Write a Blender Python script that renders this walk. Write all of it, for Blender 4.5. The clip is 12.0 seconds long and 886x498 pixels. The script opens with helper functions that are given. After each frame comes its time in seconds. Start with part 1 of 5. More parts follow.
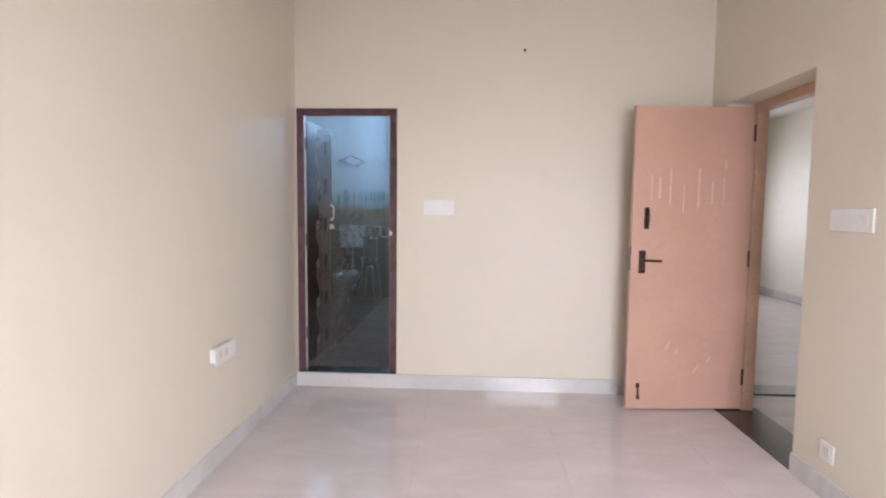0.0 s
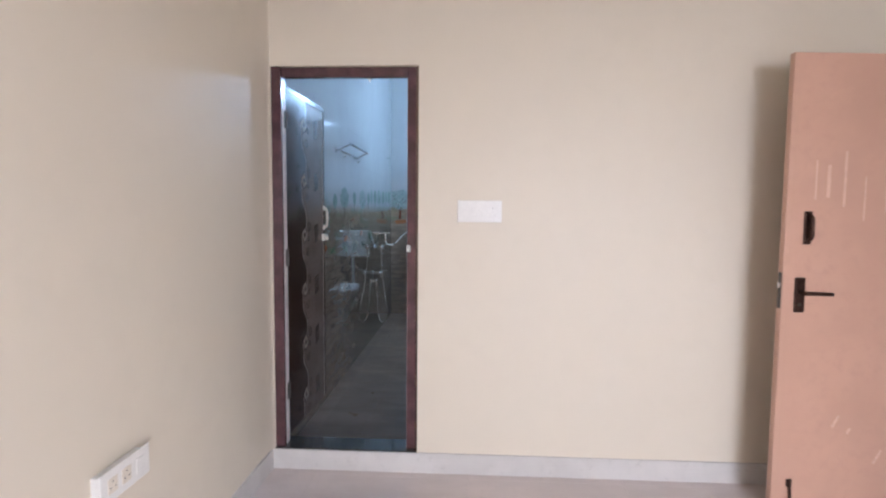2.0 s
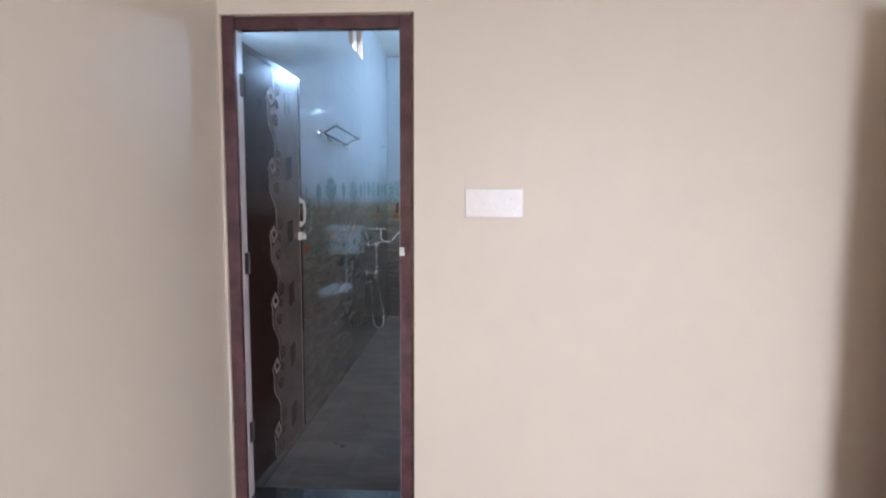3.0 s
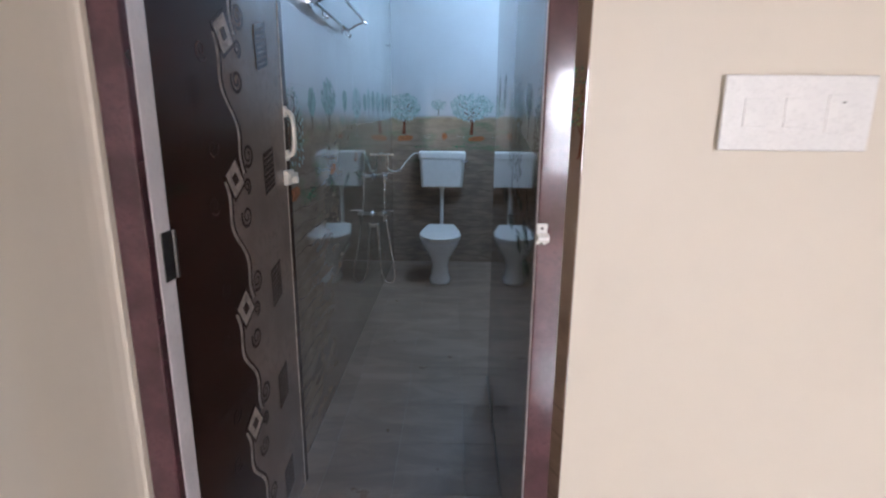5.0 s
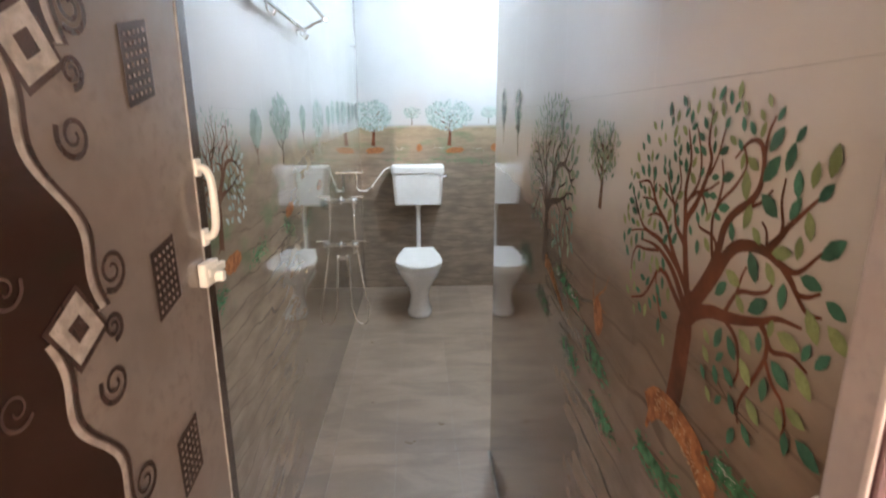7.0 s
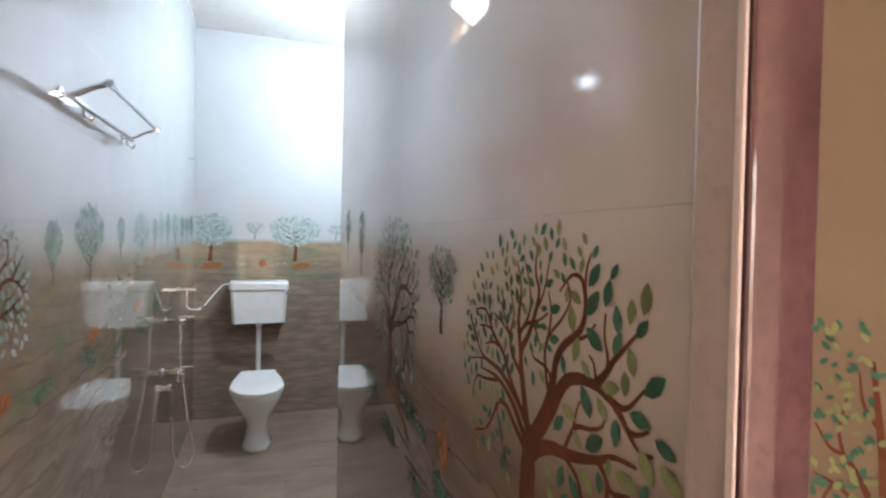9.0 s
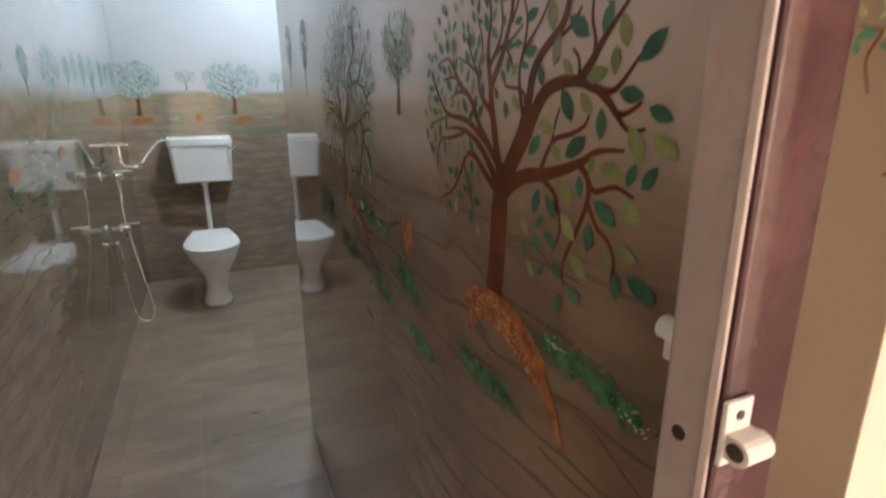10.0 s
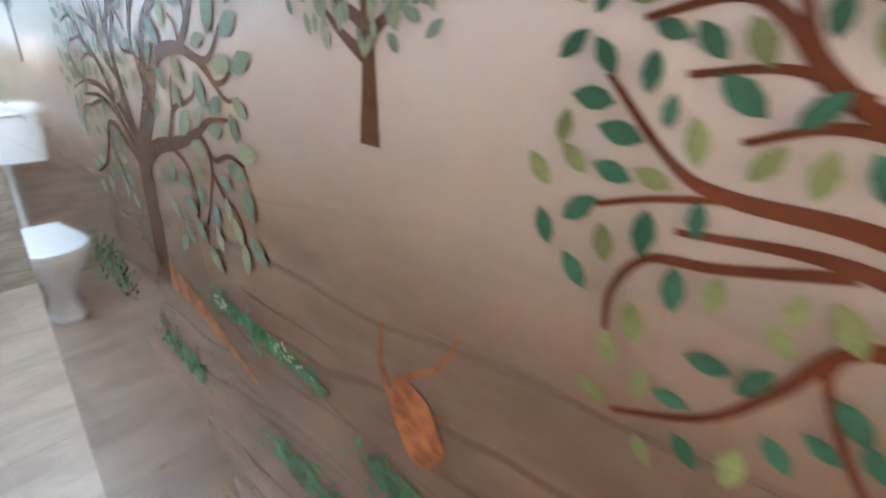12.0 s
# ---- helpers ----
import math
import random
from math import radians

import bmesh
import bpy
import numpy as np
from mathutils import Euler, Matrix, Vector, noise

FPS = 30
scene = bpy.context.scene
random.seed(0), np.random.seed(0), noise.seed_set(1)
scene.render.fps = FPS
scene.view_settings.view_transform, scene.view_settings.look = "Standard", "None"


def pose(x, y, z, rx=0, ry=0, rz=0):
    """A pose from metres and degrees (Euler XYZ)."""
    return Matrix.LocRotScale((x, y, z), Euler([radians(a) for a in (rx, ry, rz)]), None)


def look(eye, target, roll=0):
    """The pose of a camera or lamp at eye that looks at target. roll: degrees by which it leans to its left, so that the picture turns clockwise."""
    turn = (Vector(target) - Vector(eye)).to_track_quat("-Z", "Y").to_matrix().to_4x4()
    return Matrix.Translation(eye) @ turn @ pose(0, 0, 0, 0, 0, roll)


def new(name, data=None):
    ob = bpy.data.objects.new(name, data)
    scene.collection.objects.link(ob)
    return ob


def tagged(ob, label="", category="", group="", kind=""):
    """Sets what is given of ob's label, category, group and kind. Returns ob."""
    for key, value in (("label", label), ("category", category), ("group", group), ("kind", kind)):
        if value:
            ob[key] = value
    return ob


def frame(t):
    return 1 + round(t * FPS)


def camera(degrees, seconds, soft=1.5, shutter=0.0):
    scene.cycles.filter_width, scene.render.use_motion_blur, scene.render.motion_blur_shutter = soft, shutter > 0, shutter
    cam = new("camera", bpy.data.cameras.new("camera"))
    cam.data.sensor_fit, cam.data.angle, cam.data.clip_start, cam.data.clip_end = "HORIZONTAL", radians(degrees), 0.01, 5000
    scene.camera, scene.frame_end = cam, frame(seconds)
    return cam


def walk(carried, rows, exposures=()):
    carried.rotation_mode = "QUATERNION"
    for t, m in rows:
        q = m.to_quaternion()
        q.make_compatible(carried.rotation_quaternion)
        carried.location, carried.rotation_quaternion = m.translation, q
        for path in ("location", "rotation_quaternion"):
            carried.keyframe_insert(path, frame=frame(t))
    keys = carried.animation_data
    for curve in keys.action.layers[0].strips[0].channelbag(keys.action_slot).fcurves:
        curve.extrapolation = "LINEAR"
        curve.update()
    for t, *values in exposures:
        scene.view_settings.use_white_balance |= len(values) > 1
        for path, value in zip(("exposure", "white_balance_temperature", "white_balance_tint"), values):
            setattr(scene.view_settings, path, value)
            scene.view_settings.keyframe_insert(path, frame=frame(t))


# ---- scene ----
cam = camera(81.0, 12.0, soft=2.1, shutter=0.4)
PATH = [
    (0, (0.412, -0.222, 1.37), (0.312, 1.77, 1.219), 0.6),
    (0.5, (0.312, 0.059, 1.382), (0.213, 2.051, 1.23), 0.5),
    (1, (0.257, 0.365, 1.372), (0.156, 2.357, 1.218), 0.6),
    (1.5, (0.217, 0.675, 1.392), (0.117, 2.666, 1.239), 0.6),
    (2, (0.128, 1.001, 1.388), (0.03, 2.993, 1.241), 0.5),
    (2.5, (0.092, 1.3, 1.382), (0.001, 3.292, 1.235), 0.2),
    (3, (0.085, 1.61, 1.379), (-0.014, 3.601, 1.209), 0.2),
    (3.5, (-0.039, 1.966, 1.352), (-0.141, 3.947, 1.096), 0.5),
    (3.7, (-0.085, 2.088, 1.352), (-0.18, 4.064, 1.06), 0.8),
    (5.3, (-0.376, 2.968, 1.366), (-0.366, 4.897, 0.838), 0.3),
    (5.5, (-0.392, 3.048, 1.366), (-0.329, 4.965, 0.799), 0.1),
    (6, (-0.392, 3.261, 1.378), (-0.309, 5.174, 0.8), 0.1),
    (6.5, (-0.407, 3.404, 1.415), (-0.324, 5.317, 0.837), 0.0),
    (7, (-0.438, 3.456, 1.475), (-0.35, 5.398, 1.002), -0.3),
    (7.5, (-0.447, 3.47, 1.508), (-0.352, 5.446, 1.215), -0.1),
    (7.7, (-0.45, 3.476, 1.521), (-0.341, 5.462, 1.316), 0.1),
    (9.3, (-0.406, 3.509, 1.461), (0.325, 5.37, 1.422), 0.1),
    (9.5, (-0.408, 3.515, 1.424), (0.338, 5.36, 1.228), -0.3),
    (10, (-0.406, 3.542, 1.345), (0.381, 5.3, 0.805), -0.4),
    (10.5, (-0.397, 3.634, 1.333), (0.513, 5.266, 0.62), 0.1),
    (11, (-0.352, 3.768, 1.373), (0.683, 5.321, 0.651), -1.4),
    (11.5, (-0.326, 3.908, 1.371), (0.844, 5.353, 0.634), -1.8),
    (12, (-0.328, 4.098, 1.382), (1.068, 5.338, 0.662), -0.6),
]
EXPOSURES = [(0.0, 0.17, 5950, 14), (3.5, 0.18, 5900, 15.5), (5.5, 0.36, 6200, 15.5), (6.0, 0.7, 6800, 19.5), (6.5, 1.4, 8300, 21), (7.0, 1.6, 8400, 22), (7.5, 1.4, 8400, 22.5), (9.5, 1.15, 8150, 22.5), (10.0, 1.04, 8400, 21), (10.5, 2.06, 8500, 24), (11.0, 2.02, 8000, 21.5), (11.5, 2.08, 7900, 20.5), (12.0, 2.65, 7000, 17.5)]
walk(cam, [(t, look(eye, target, roll)) for t, eye, target, roll in PATH], EXPOSURES)

# ---- plan, in metres ----
NORTH = 3.66                      # face of the bedroom wall with the bathroom door
WEST, EAST, SOUTH, TOP = -0.915, 2.139, -1.6, 3.1
DOOR_L, DOOR_R, SILL, LINTEL = -0.896, -0.134, 0.113, 2.117
OPEN_A, OPEN_B, OPEN_TOP = 2.53, 3.44, 2.105   # doorway in the east wall
BATH_W, BATH_N, BATH_Z, BATH_TOP = -0.978, 8.37, -0.1, 3.25
WC_Z = -0.1                     # floor of the part with the toilet, level with the passage
VENT = (6.25, 6.84, 2.8, 3.14)    # high ventilator in the long wall: from, to, sill, head
NICHE = 0.46                      # east wall of the part with the toilet
CORNER = (-0.113, 5.672)          # end of the bathroom's near east wall
WIN = (0.72, 1.94, 0.5, 2.2)     # bedroom window, behind the walk's start

# ---- light ----
world = bpy.data.worlds.new("sky")
scene.world = world
world.use_nodes = True
wn = world.node_tree
sky = wn.nodes.new("ShaderNodeTexSky")
sky.sky_type = "NISHITA"
sky.sun_disc = False
sky.sun_elevation, sky.sun_rotation = radians(55), radians(20)
wn.nodes["Background"].inputs["Strength"].default_value = 0.1
wn.links.new(sky.outputs["Color"], wn.nodes["Background"].inputs["Color"])
sun_data = bpy.data.lights.new("sun", "SUN")
sun_data.energy, sun_data.angle, sun_data.color = 3.0, radians(0.5), (1.0, 0.95, 0.88)
sun = new("sun", sun_data)
sun.matrix_basis = look((4, 11, 10), (0, 0, 0))


def window_light(name, eye, target, w, h, power, color):
    d = bpy.data.lights.new(name, "AREA")
    d.shape, d.size, d.size_y, d.energy, d.color = "RECTANGLE", w, h, power, color
    d.spread = radians(140)
    ob = new(name, d)
    ob.matrix_basis = look(eye, target)
    return ob


window_light("daylight_bedroom", (1.33, -1.69, 1.35), (1.35, 3, -3.6), 1.18, 1.66, 160, (0.95, 0.955, 1.0))
# fill lamp behind an added side window that is never in view
window_light("fill_light_side", (EAST + 0.2, -0.7, 1.65), (EAST - 1.0, -0.55, 1.3), 0.95, 1.15, 24, (0.95, 0.955, 1.0))
window_light("daylight_vent", (BATH_W - 0.1, (VENT[0] + VENT[1]) / 2, (VENT[2] + VENT[3]) / 2), (0.2, 6.5, 1.2), 0.52, 0.28, 6, (0.8, 0.9, 1.0))
# lamp added out of view to brighten the hall
window_light("fill_light_hall", (3.9, 9.44, 1.6), (3.9, 5, 1.0), 1.5, 1.3, 40, (0.98, 0.97, 1.0))


# ---- materials ----
def nodes_of(name):
    m = bpy.data.materials.new(name)
    m.use_nodes = True
    nt = m.node_tree
    return m, nt, nt.nodes, nt.links, nt.nodes["Principled BSDF"]


def mixed(nt, a, b, fac):
    n = nt.nodes.new("ShaderNodeMix")
    n.data_type = "RGBA"
    for sock, v in ((n.inputs["Factor"], fac), (n.inputs["A"], a), (n.inputs["B"], b)):
        if isinstance(v, bpy.types.NodeSocket):
            nt.links.new(v, sock)
        elif isinstance(v, tuple):
            sock.default_value = (*v, 1)
        else:
            sock.default_value = v
    return n.outputs["Result"]


def ramp(nt, src, lo, hi):
    n = nt.nodes.new("ShaderNodeMapRange")
    n.interpolation_type = "SMOOTHSTEP"
    nt.links.new(src, n.inputs["Value"])
    n.inputs["From Min"].default_value, n.inputs["From Max"].default_value = lo, hi
    return n.outputs["Result"]


def noise_tex(nt, scale, detail=4.0, rough=0.55, stretch=(1, 1, 1), distortion=0.0):
    g = nt.nodes.new("ShaderNodeNewGeometry")
    mp = nt.nodes.new("ShaderNodeMapping")
    mp.inputs["Scale"].default_value = stretch
    nt.links.new(g.outputs["Position"], mp.inputs["Vector"])
    n = nt.nodes.new("ShaderNodeTexNoise")
    n.inputs["Scale"].default_value, n.inputs["Detail"].default_value = scale, detail
    n.inputs["Roughness"].default_value, n.inputs["Distortion"].default_value = rough, distortion
    nt.links.new(mp.outputs["Vector"], n.inputs["Vector"])
    return n.outputs["Fac"]


def bump(nt, p, height, strength, distance=0.002):
    b = nt.nodes.new("ShaderNodeBump")
    b.inputs["Strength"].default_value, b.inputs["Distance"].default_value = strength, distance
    nt.links.new(height, b.inputs["Height"])
    nt.links.new(b.outputs["Normal"], p.inputs["Normal"])


def plain(name, color, rough=0.5, metal=0.0, vary=0.12, scale=6.0, relief=0.0, relief_scale=120.0, coat=0.0, per_object=0.0, fleck=0.9):
    m, nt, ns, ln, p = nodes_of(name)
    dark = tuple(c * (1 - vary) for c in color)
    light = tuple(min(1.0, c * (1 + vary)) for c in color)
    col = mixed(nt, dark, light, ramp(nt, noise_tex(nt, scale), 0.3, 0.7))
    col = mixed(nt, col, tuple(c * fleck for c in color), ramp(nt, noise_tex(nt, scale * 9), 0.45, 0.75))
    if per_object:
        oi = ns.new("ShaderNodeObjectInfo")
        hv = ns.new("ShaderNodeHueSaturation")
        mr = ns.new("ShaderNodeMapRange")
        mr.inputs["To Min"].default_value, mr.inputs["To Max"].default_value = 1 - per_object, 1 + per_object
        ln.new(oi.outputs["Random"], mr.inputs["Value"])
        ln.new(mr.outputs["Result"], hv.inputs["Value"])
        ln.new(col, hv.inputs["Color"])
        col = hv.outputs["Color"]
    ln.new(col, p.inputs["Base Color"])
    p.inputs["Roughness"].default_value, p.inputs["Metallic"].default_value = rough, metal
    p.inputs["Coat Weight"].default_value, p.inputs["Coat Roughness"].default_value = coat, 0.06
    if relief:
        bump(nt, p, noise_tex(nt, relief_scale, 6.0), relief)
    return m


def mural_tile(name, low, mid, high, z_mid, soft, green=0.0, fade=0.4):
    """Glazed printed wall tile: stony brown ground below, hazy pale sky above."""
    m, nt, ns, ln, p = nodes_of(name)
    g = ns.new("ShaderNodeNewGeometry")
    sep = ns.new("ShaderNodeSeparateXYZ")
    ln.new(g.outputs["Position"], sep.inputs["Vector"])
    wob = ns.new("ShaderNodeMath")
    wob.operation = "MULTIPLY_ADD"
    ln.new(noise_tex(nt, 3.0, 5.0), wob.inputs[0])
    wob.inputs[1].default_value = soft * 0.9
    ln.new(sep.outputs["Z"], wob.inputs[2])
    sky_f = ramp(nt, wob.outputs[0], z_mid - soft * 0.55, z_mid + soft * 1.45)
    earth = mixed(nt, tuple(c * 0.78 for c in low), tuple(c * 1.2 for c in low), ramp(nt, noise_tex(nt, 5.0, 6.0, 0.6, (1, 1, 3)), 0.3, 0.7))
    # wavy cracks in the printed ground
    wv = ns.new("ShaderNodeTexWave")
    wv.wave_type, wv.bands_direction = "BANDS", "Z"
    mp = ns.new("ShaderNodeMapping")
    mp.inputs["Scale"].default_value = (0.5, 0.5, 1.6)
    ln.new(g.outputs["Position"], mp.inputs["Vector"])
    ln.new(mp.outputs["Vector"], wv.inputs["Vector"])
    for k, v in (("Scale", 3.0), ("Distortion", 7.0), ("Detail", 3.0), ("Detail Scale", 1.6)):
        wv.inputs[k].default_value = v
    earth = mixed(nt, earth, tuple(c * 0.72 for c in low), ramp(nt, wv.outputs["Fac"], 0.95, 1.0))
    hazy = mixed(nt, tuple(c * 0.82 for c in mid), tuple(c * 1.12 for c in mid), ramp(nt, noise_tex(nt, 7.0, 7.0, 0.62, (1, 1, 2.4)), 0.34, 0.66))
    earth = mixed(nt, earth, hazy, ramp(nt, sep.outputs["Z"], z_mid - fade, z_mid + 0.06))
    if green:
        gf = ns.new("ShaderNodeMath")
        gf.operation = "MULTIPLY"
        ln.new(ramp(nt, noise_tex(nt, 4.5, 3.0, 0.5, (1, 1, 2.2)), 0.5, 0.72), gf.inputs[0])
        band = ns.new("ShaderNodeMath")
        band.operation = "MULTIPLY"
        ln.new(ramp(nt, sep.outputs["Z"], z_mid - 0.6, z_mid - 0.3), band.inputs[0])
        band.inputs[1].default_value = green
        ln.new(band.outputs[0], gf.inputs[1])
        earth = mixed(nt, earth, (0.1, 0.2, 0.1), gf.outputs[0])
    sky_c = mixed(nt, tuple(c * 0.94 for c in high), high, ramp(nt, noise_tex(nt, 2.5), 0.3, 0.7))
    ln.new(mixed(nt, earth, sky_c, sky_f), p.inputs["Base Color"])
    p.inputs["Roughness"].default_value = 0.045
    p.inputs["Specular IOR Level"].default_value = 0.8
    p.inputs["Coat Weight"].default_value, p.inputs["Coat Roughness"].default_value = 0.22, 0.03
    bump(nt, p, noise_tex(nt, 3.0, 2.0), 0.04, 0.01)
    return m


def floor_stone(name, color, rough, vein, per=0.05):
    m, nt, ns, ln, p = nodes_of(name)
    a = ramp(nt, noise_tex(nt, 2.2, 7.0, 0.6, (1, 2.6, 1), 0.6), 0.35, 0.68)
    col = mixed(nt, tuple(c * (1 - vein) for c in color), tuple(c * (1 + vein * 0.6) for c in color), a)
    col = mixed(nt, col, tuple(c * 0.8 for c in color), ramp(nt, noise_tex(nt, 26.0, 5.0, 0.6, (1, 3, 1)), 0.55, 0.85))
    oi = ns.new("ShaderNodeObjectInfo")
    mr = ns.new("ShaderNodeMapRange")
    mr.inputs["To Min"].default_value, mr.inputs["To Max"].default_value = 1 - per, 1 + per
    hv = ns.new("ShaderNodeHueSaturation")
    ln.new(oi.outputs["Random"], mr.inputs["Value"])
    ln.new(mr.outputs["Result"], hv.inputs["Value"])
    ln.new(col, hv.inputs["Color"])
    ln.new(hv.outputs["Color"], p.inputs["Base Color"])
    rg = ns.new("ShaderNodeMapRange")
    rg.inputs["To Min"].default_value, rg.inputs["To Max"].default_value = rough * 0.7, rough * 1.5
    ln.new(noise_tex(nt, 7.0), rg.inputs["Value"])
    ln.new(rg.outputs["Result"], p.inputs["Roughness"])
    bump(nt, p, noise_tex(nt, 4.0, 2.0), 0.05, 0.01)
    return m


def glowing(name, color, strength):
    m, nt, ns, ln, p = nodes_of(name)
    p.inputs["Base Color"].default_value = (*color, 1)
    p.inputs["Emission Color"].default_value = (*color, 1)
    p.inputs["Emission Strength"].default_value = strength
    return m


def clear_glass(name):
    m, nt, ns, ln, p = nodes_of(name)
    p.inputs["Base Color"].default_value = (0.95, 0.98, 0.97, 1)
    p.inputs["Roughness"].default_value, p.inputs["Transmission Weight"].default_value = 0.01, 1.0
    return m


CREAM = plain("cream_wall_paint", (0.71, 0.645, 0.535), 0.5, vary=0.012, scale=1.0, fleck=0.985, relief=0.12, relief_scale=90)
WHITE_CEIL = plain("white_ceiling_paint", (0.66, 0.63, 0.57), 0.7, vary=0.03, scale=2, relief=0.1)
HALL_PAINT = plain("hall_cream_paint", (0.74, 0.70, 0.60), 0.55, fleck=0.97, vary=0.02, scale=1.5, relief=0.1)
FLOOR_TILE = floor_stone("beige_vitrified_tile", (0.67, 0.6, 0.58), 0.08, 0.06, 0.015)
SKIRT = floor_stone("pale_skirting_tile", (0.62, 0.6, 0.58), 0.06, 0.08, 0.03)
GRANITE = plain("black_granite", (0.035, 0.033, 0.03), 0.12, vary=0.5, scale=60, coat=0.4)
TILE_GROUT = plain("brown_tile_grout", (0.36, 0.3, 0.25), 0.8, vary=0.1, scale=30)
GROUT = plain("grey_grout", (0.3, 0.27, 0.24), 0.85, vary=0.2, scale=30)
BATH_FLOOR = floor_stone("brown_grey_floor_tile", (0.275, 0.195, 0.145), 0.3, 0.22, 0.09)
MURAL_E = mural_tile("mural_tile_near", (0.22, 0.15, 0.108), (0.4, 0.295, 0.225), (0.68, 0.61, 0.57), 1.32, 0.09, 0.14, 0.17)
MURAL_W = mural_tile("mural_tile_long", (0.25, 0.188, 0.135), (0.32, 0.24, 0.165), (0.54, 0.55, 0.55), 1.40, 0.07, 0.55)
MURAL_N = mural_tile("mural_tile_end", (0.26, 0.195, 0.148), (0.35, 0.26, 0.17), (0.53, 0.54, 0.54), 1.45, 0.025, 0.6)
# passage mural tile with tones lowered to paint in the reveal's dimmer light
REVEAL_TILE_DIM = mural_tile("mural_tile_offcut_dim", (0.16, 0.108, 0.07), (0.21, 0.148, 0.1), (0.27, 0.205, 0.148), 1.1, 0.1)
FRAME_HIGHLIGHT = plain("frame_edge_highlight", (0.72, 0.62, 0.62), 0.16, vary=0.06, scale=10, coat=0.5)
FRAME_BROWN = plain("brown_pvc_frame", (0.085, 0.036, 0.042), 0.14, vary=0.3, scale=14, coat=0.5)
# the pale frame edge again, lightened for the jamb facing the bedroom light
FRAME_PALE_LIT = plain("pale_frame_edge_lit", (0.68, 0.63, 0.62), 0.3, vary=0.06, scale=10)
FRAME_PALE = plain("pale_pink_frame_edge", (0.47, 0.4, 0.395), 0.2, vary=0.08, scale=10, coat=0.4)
LEAF_DARK = plain("dark_brown_pvc", (0.033, 0.014, 0.01), 0.16, vary=0.25, scale=5, coat=0.5)
LEAF_PALE = plain("taupe_printed_pvc", (0.185, 0.142, 0.118), 0.2, vary=0.14, scale=5, coat=0.4)
LEAF_LINE = plain("silver_taupe_print", (0.33, 0.27, 0.225), 0.25, vary=0.3, scale=40)
LEAF_INK = plain("brown_ink_print", (0.055, 0.03, 0.024), 0.2, vary=0.2, scale=30, coat=0.4)
WHITE_PLASTIC = plain("white_plastic", (0.8, 0.79, 0.76), 0.28, vary=0.03, scale=20)
IVORY_PLASTIC = plain("ivory_plastic", (0.72, 0.66, 0.56), 0.3, vary=0.05, scale=30)
CERAMIC = plain("white_glazed_ceramic", (0.82, 0.83, 0.84), 0.08, vary=0.02, scale=6, coat=0.6)
CHROME = plain("chrome", (0.75, 0.76, 0.78), 0.08, 1.0, vary=0.03, scale=20)
DULL_STEEL = plain("dull_steel_hinge", (0.13, 0.12, 0.11), 0.5, 1.0, vary=0.2, scale=60)
DOOR_WOOD = plain("salmon_painted_wood", (0.56, 0.34, 0.25), 0.42, vary=0.05, scale=2.5, relief=0.08, relief_scale=25, coat=0.16, fleck=0.96)
FRAME_WOOD = plain("salmon_frame_wood", (0.52, 0.33, 0.22), 0.35, vary=0.12, scale=5, coat=0.3)
HALL_WOOD = plain("brown_varnished_wood", (0.27, 0.1, 0.04), 0.25, vary=0.25, scale=5, coat=0.4)
BRONZE = plain("dark_antique_bronze", (0.06, 0.032, 0.024), 0.35, 0.8, vary=0.35, scale=70)
TRUNK = plain("printed_trunk_brown", (0.15, 0.045, 0.022), 0.09, vary=0.35, scale=14)
TRUNK_GREY = plain("printed_far_trunk", (0.13, 0.085, 0.06), 0.09, vary=0.3, scale=14)
GREEN_A = plain("printed_leaf_teal", (0.05, 0.165, 0.108), 0.09, vary=0.35, scale=25)
GREEN_B = plain("printed_leaf_olive", (0.25, 0.30, 0.135), 0.09, vary=0.3, scale=25)
GREEN_C = plain("printed_leaf_hazy", (0.19, 0.28, 0.22), 0.09, vary=0.25, scale=25)
GREEN_E = plain("printed_leaf_pale_olive", (0.3, 0.36, 0.24), 0.09, vary=0.2, scale=25)
GREEN_F = plain("printed_leaf_faint", (0.4, 0.48, 0.46), 0.09, vary=0.15, scale=25)
GREEN_D = plain("printed_leaf_misty", (0.28, 0.37, 0.335), 0.09, vary=0.2, scale=25)
TRUNK_MIST = plain("printed_misty_trunk", (0.3, 0.27, 0.24), 0.09, vary=0.2, scale=14)
RUST_SPOT = plain("printed_pale_spots", (0.62, 0.36, 0.2), 0.09, vary=0.2, scale=60)
GROUND_INK = plain("printed_ground_streak", (0.15, 0.1, 0.07), 0.09, vary=0.3, scale=14)
PALE_STREAK = plain("pale_streak_paint", (0.66, 0.45, 0.36), 0.5, vary=0.1, scale=40)
GHOST_INK = plain("faint_brown_print", (0.075, 0.048, 0.04), 0.2, vary=0.2, scale=30, coat=0.4)
TRUNK_SOFT = plain("printed_soft_trunk", (0.13, 0.06, 0.035), 0.09, vary=0.3, scale=14)
PALE_GROUT = plain("pale_grout", (0.5, 0.45, 0.42), 0.8, vary=0.1, scale=30)
GRASS_INK = plain("printed_grass_green", (0.06, 0.2, 0.1), 0.09, vary=0.5, scale=60)
RUST_INK = plain("printed_rust_orange", (0.36, 0.135, 0.055), 0.09, vary=0.4, scale=60)
RUST_SOFT = plain("printed_faded_rust", (0.3, 0.13, 0.06), 0.09, vary=0.3, scale=60)
FLOWER_INK = plain("printed_white_flowers", (0.66, 0.64, 0.58), 0.09, vary=0.2, scale=40)
GLASS = clear_glass("window_glass")
BULB = glowing("lamp_glow", (0.46, 0.71, 1.0), 755.0)
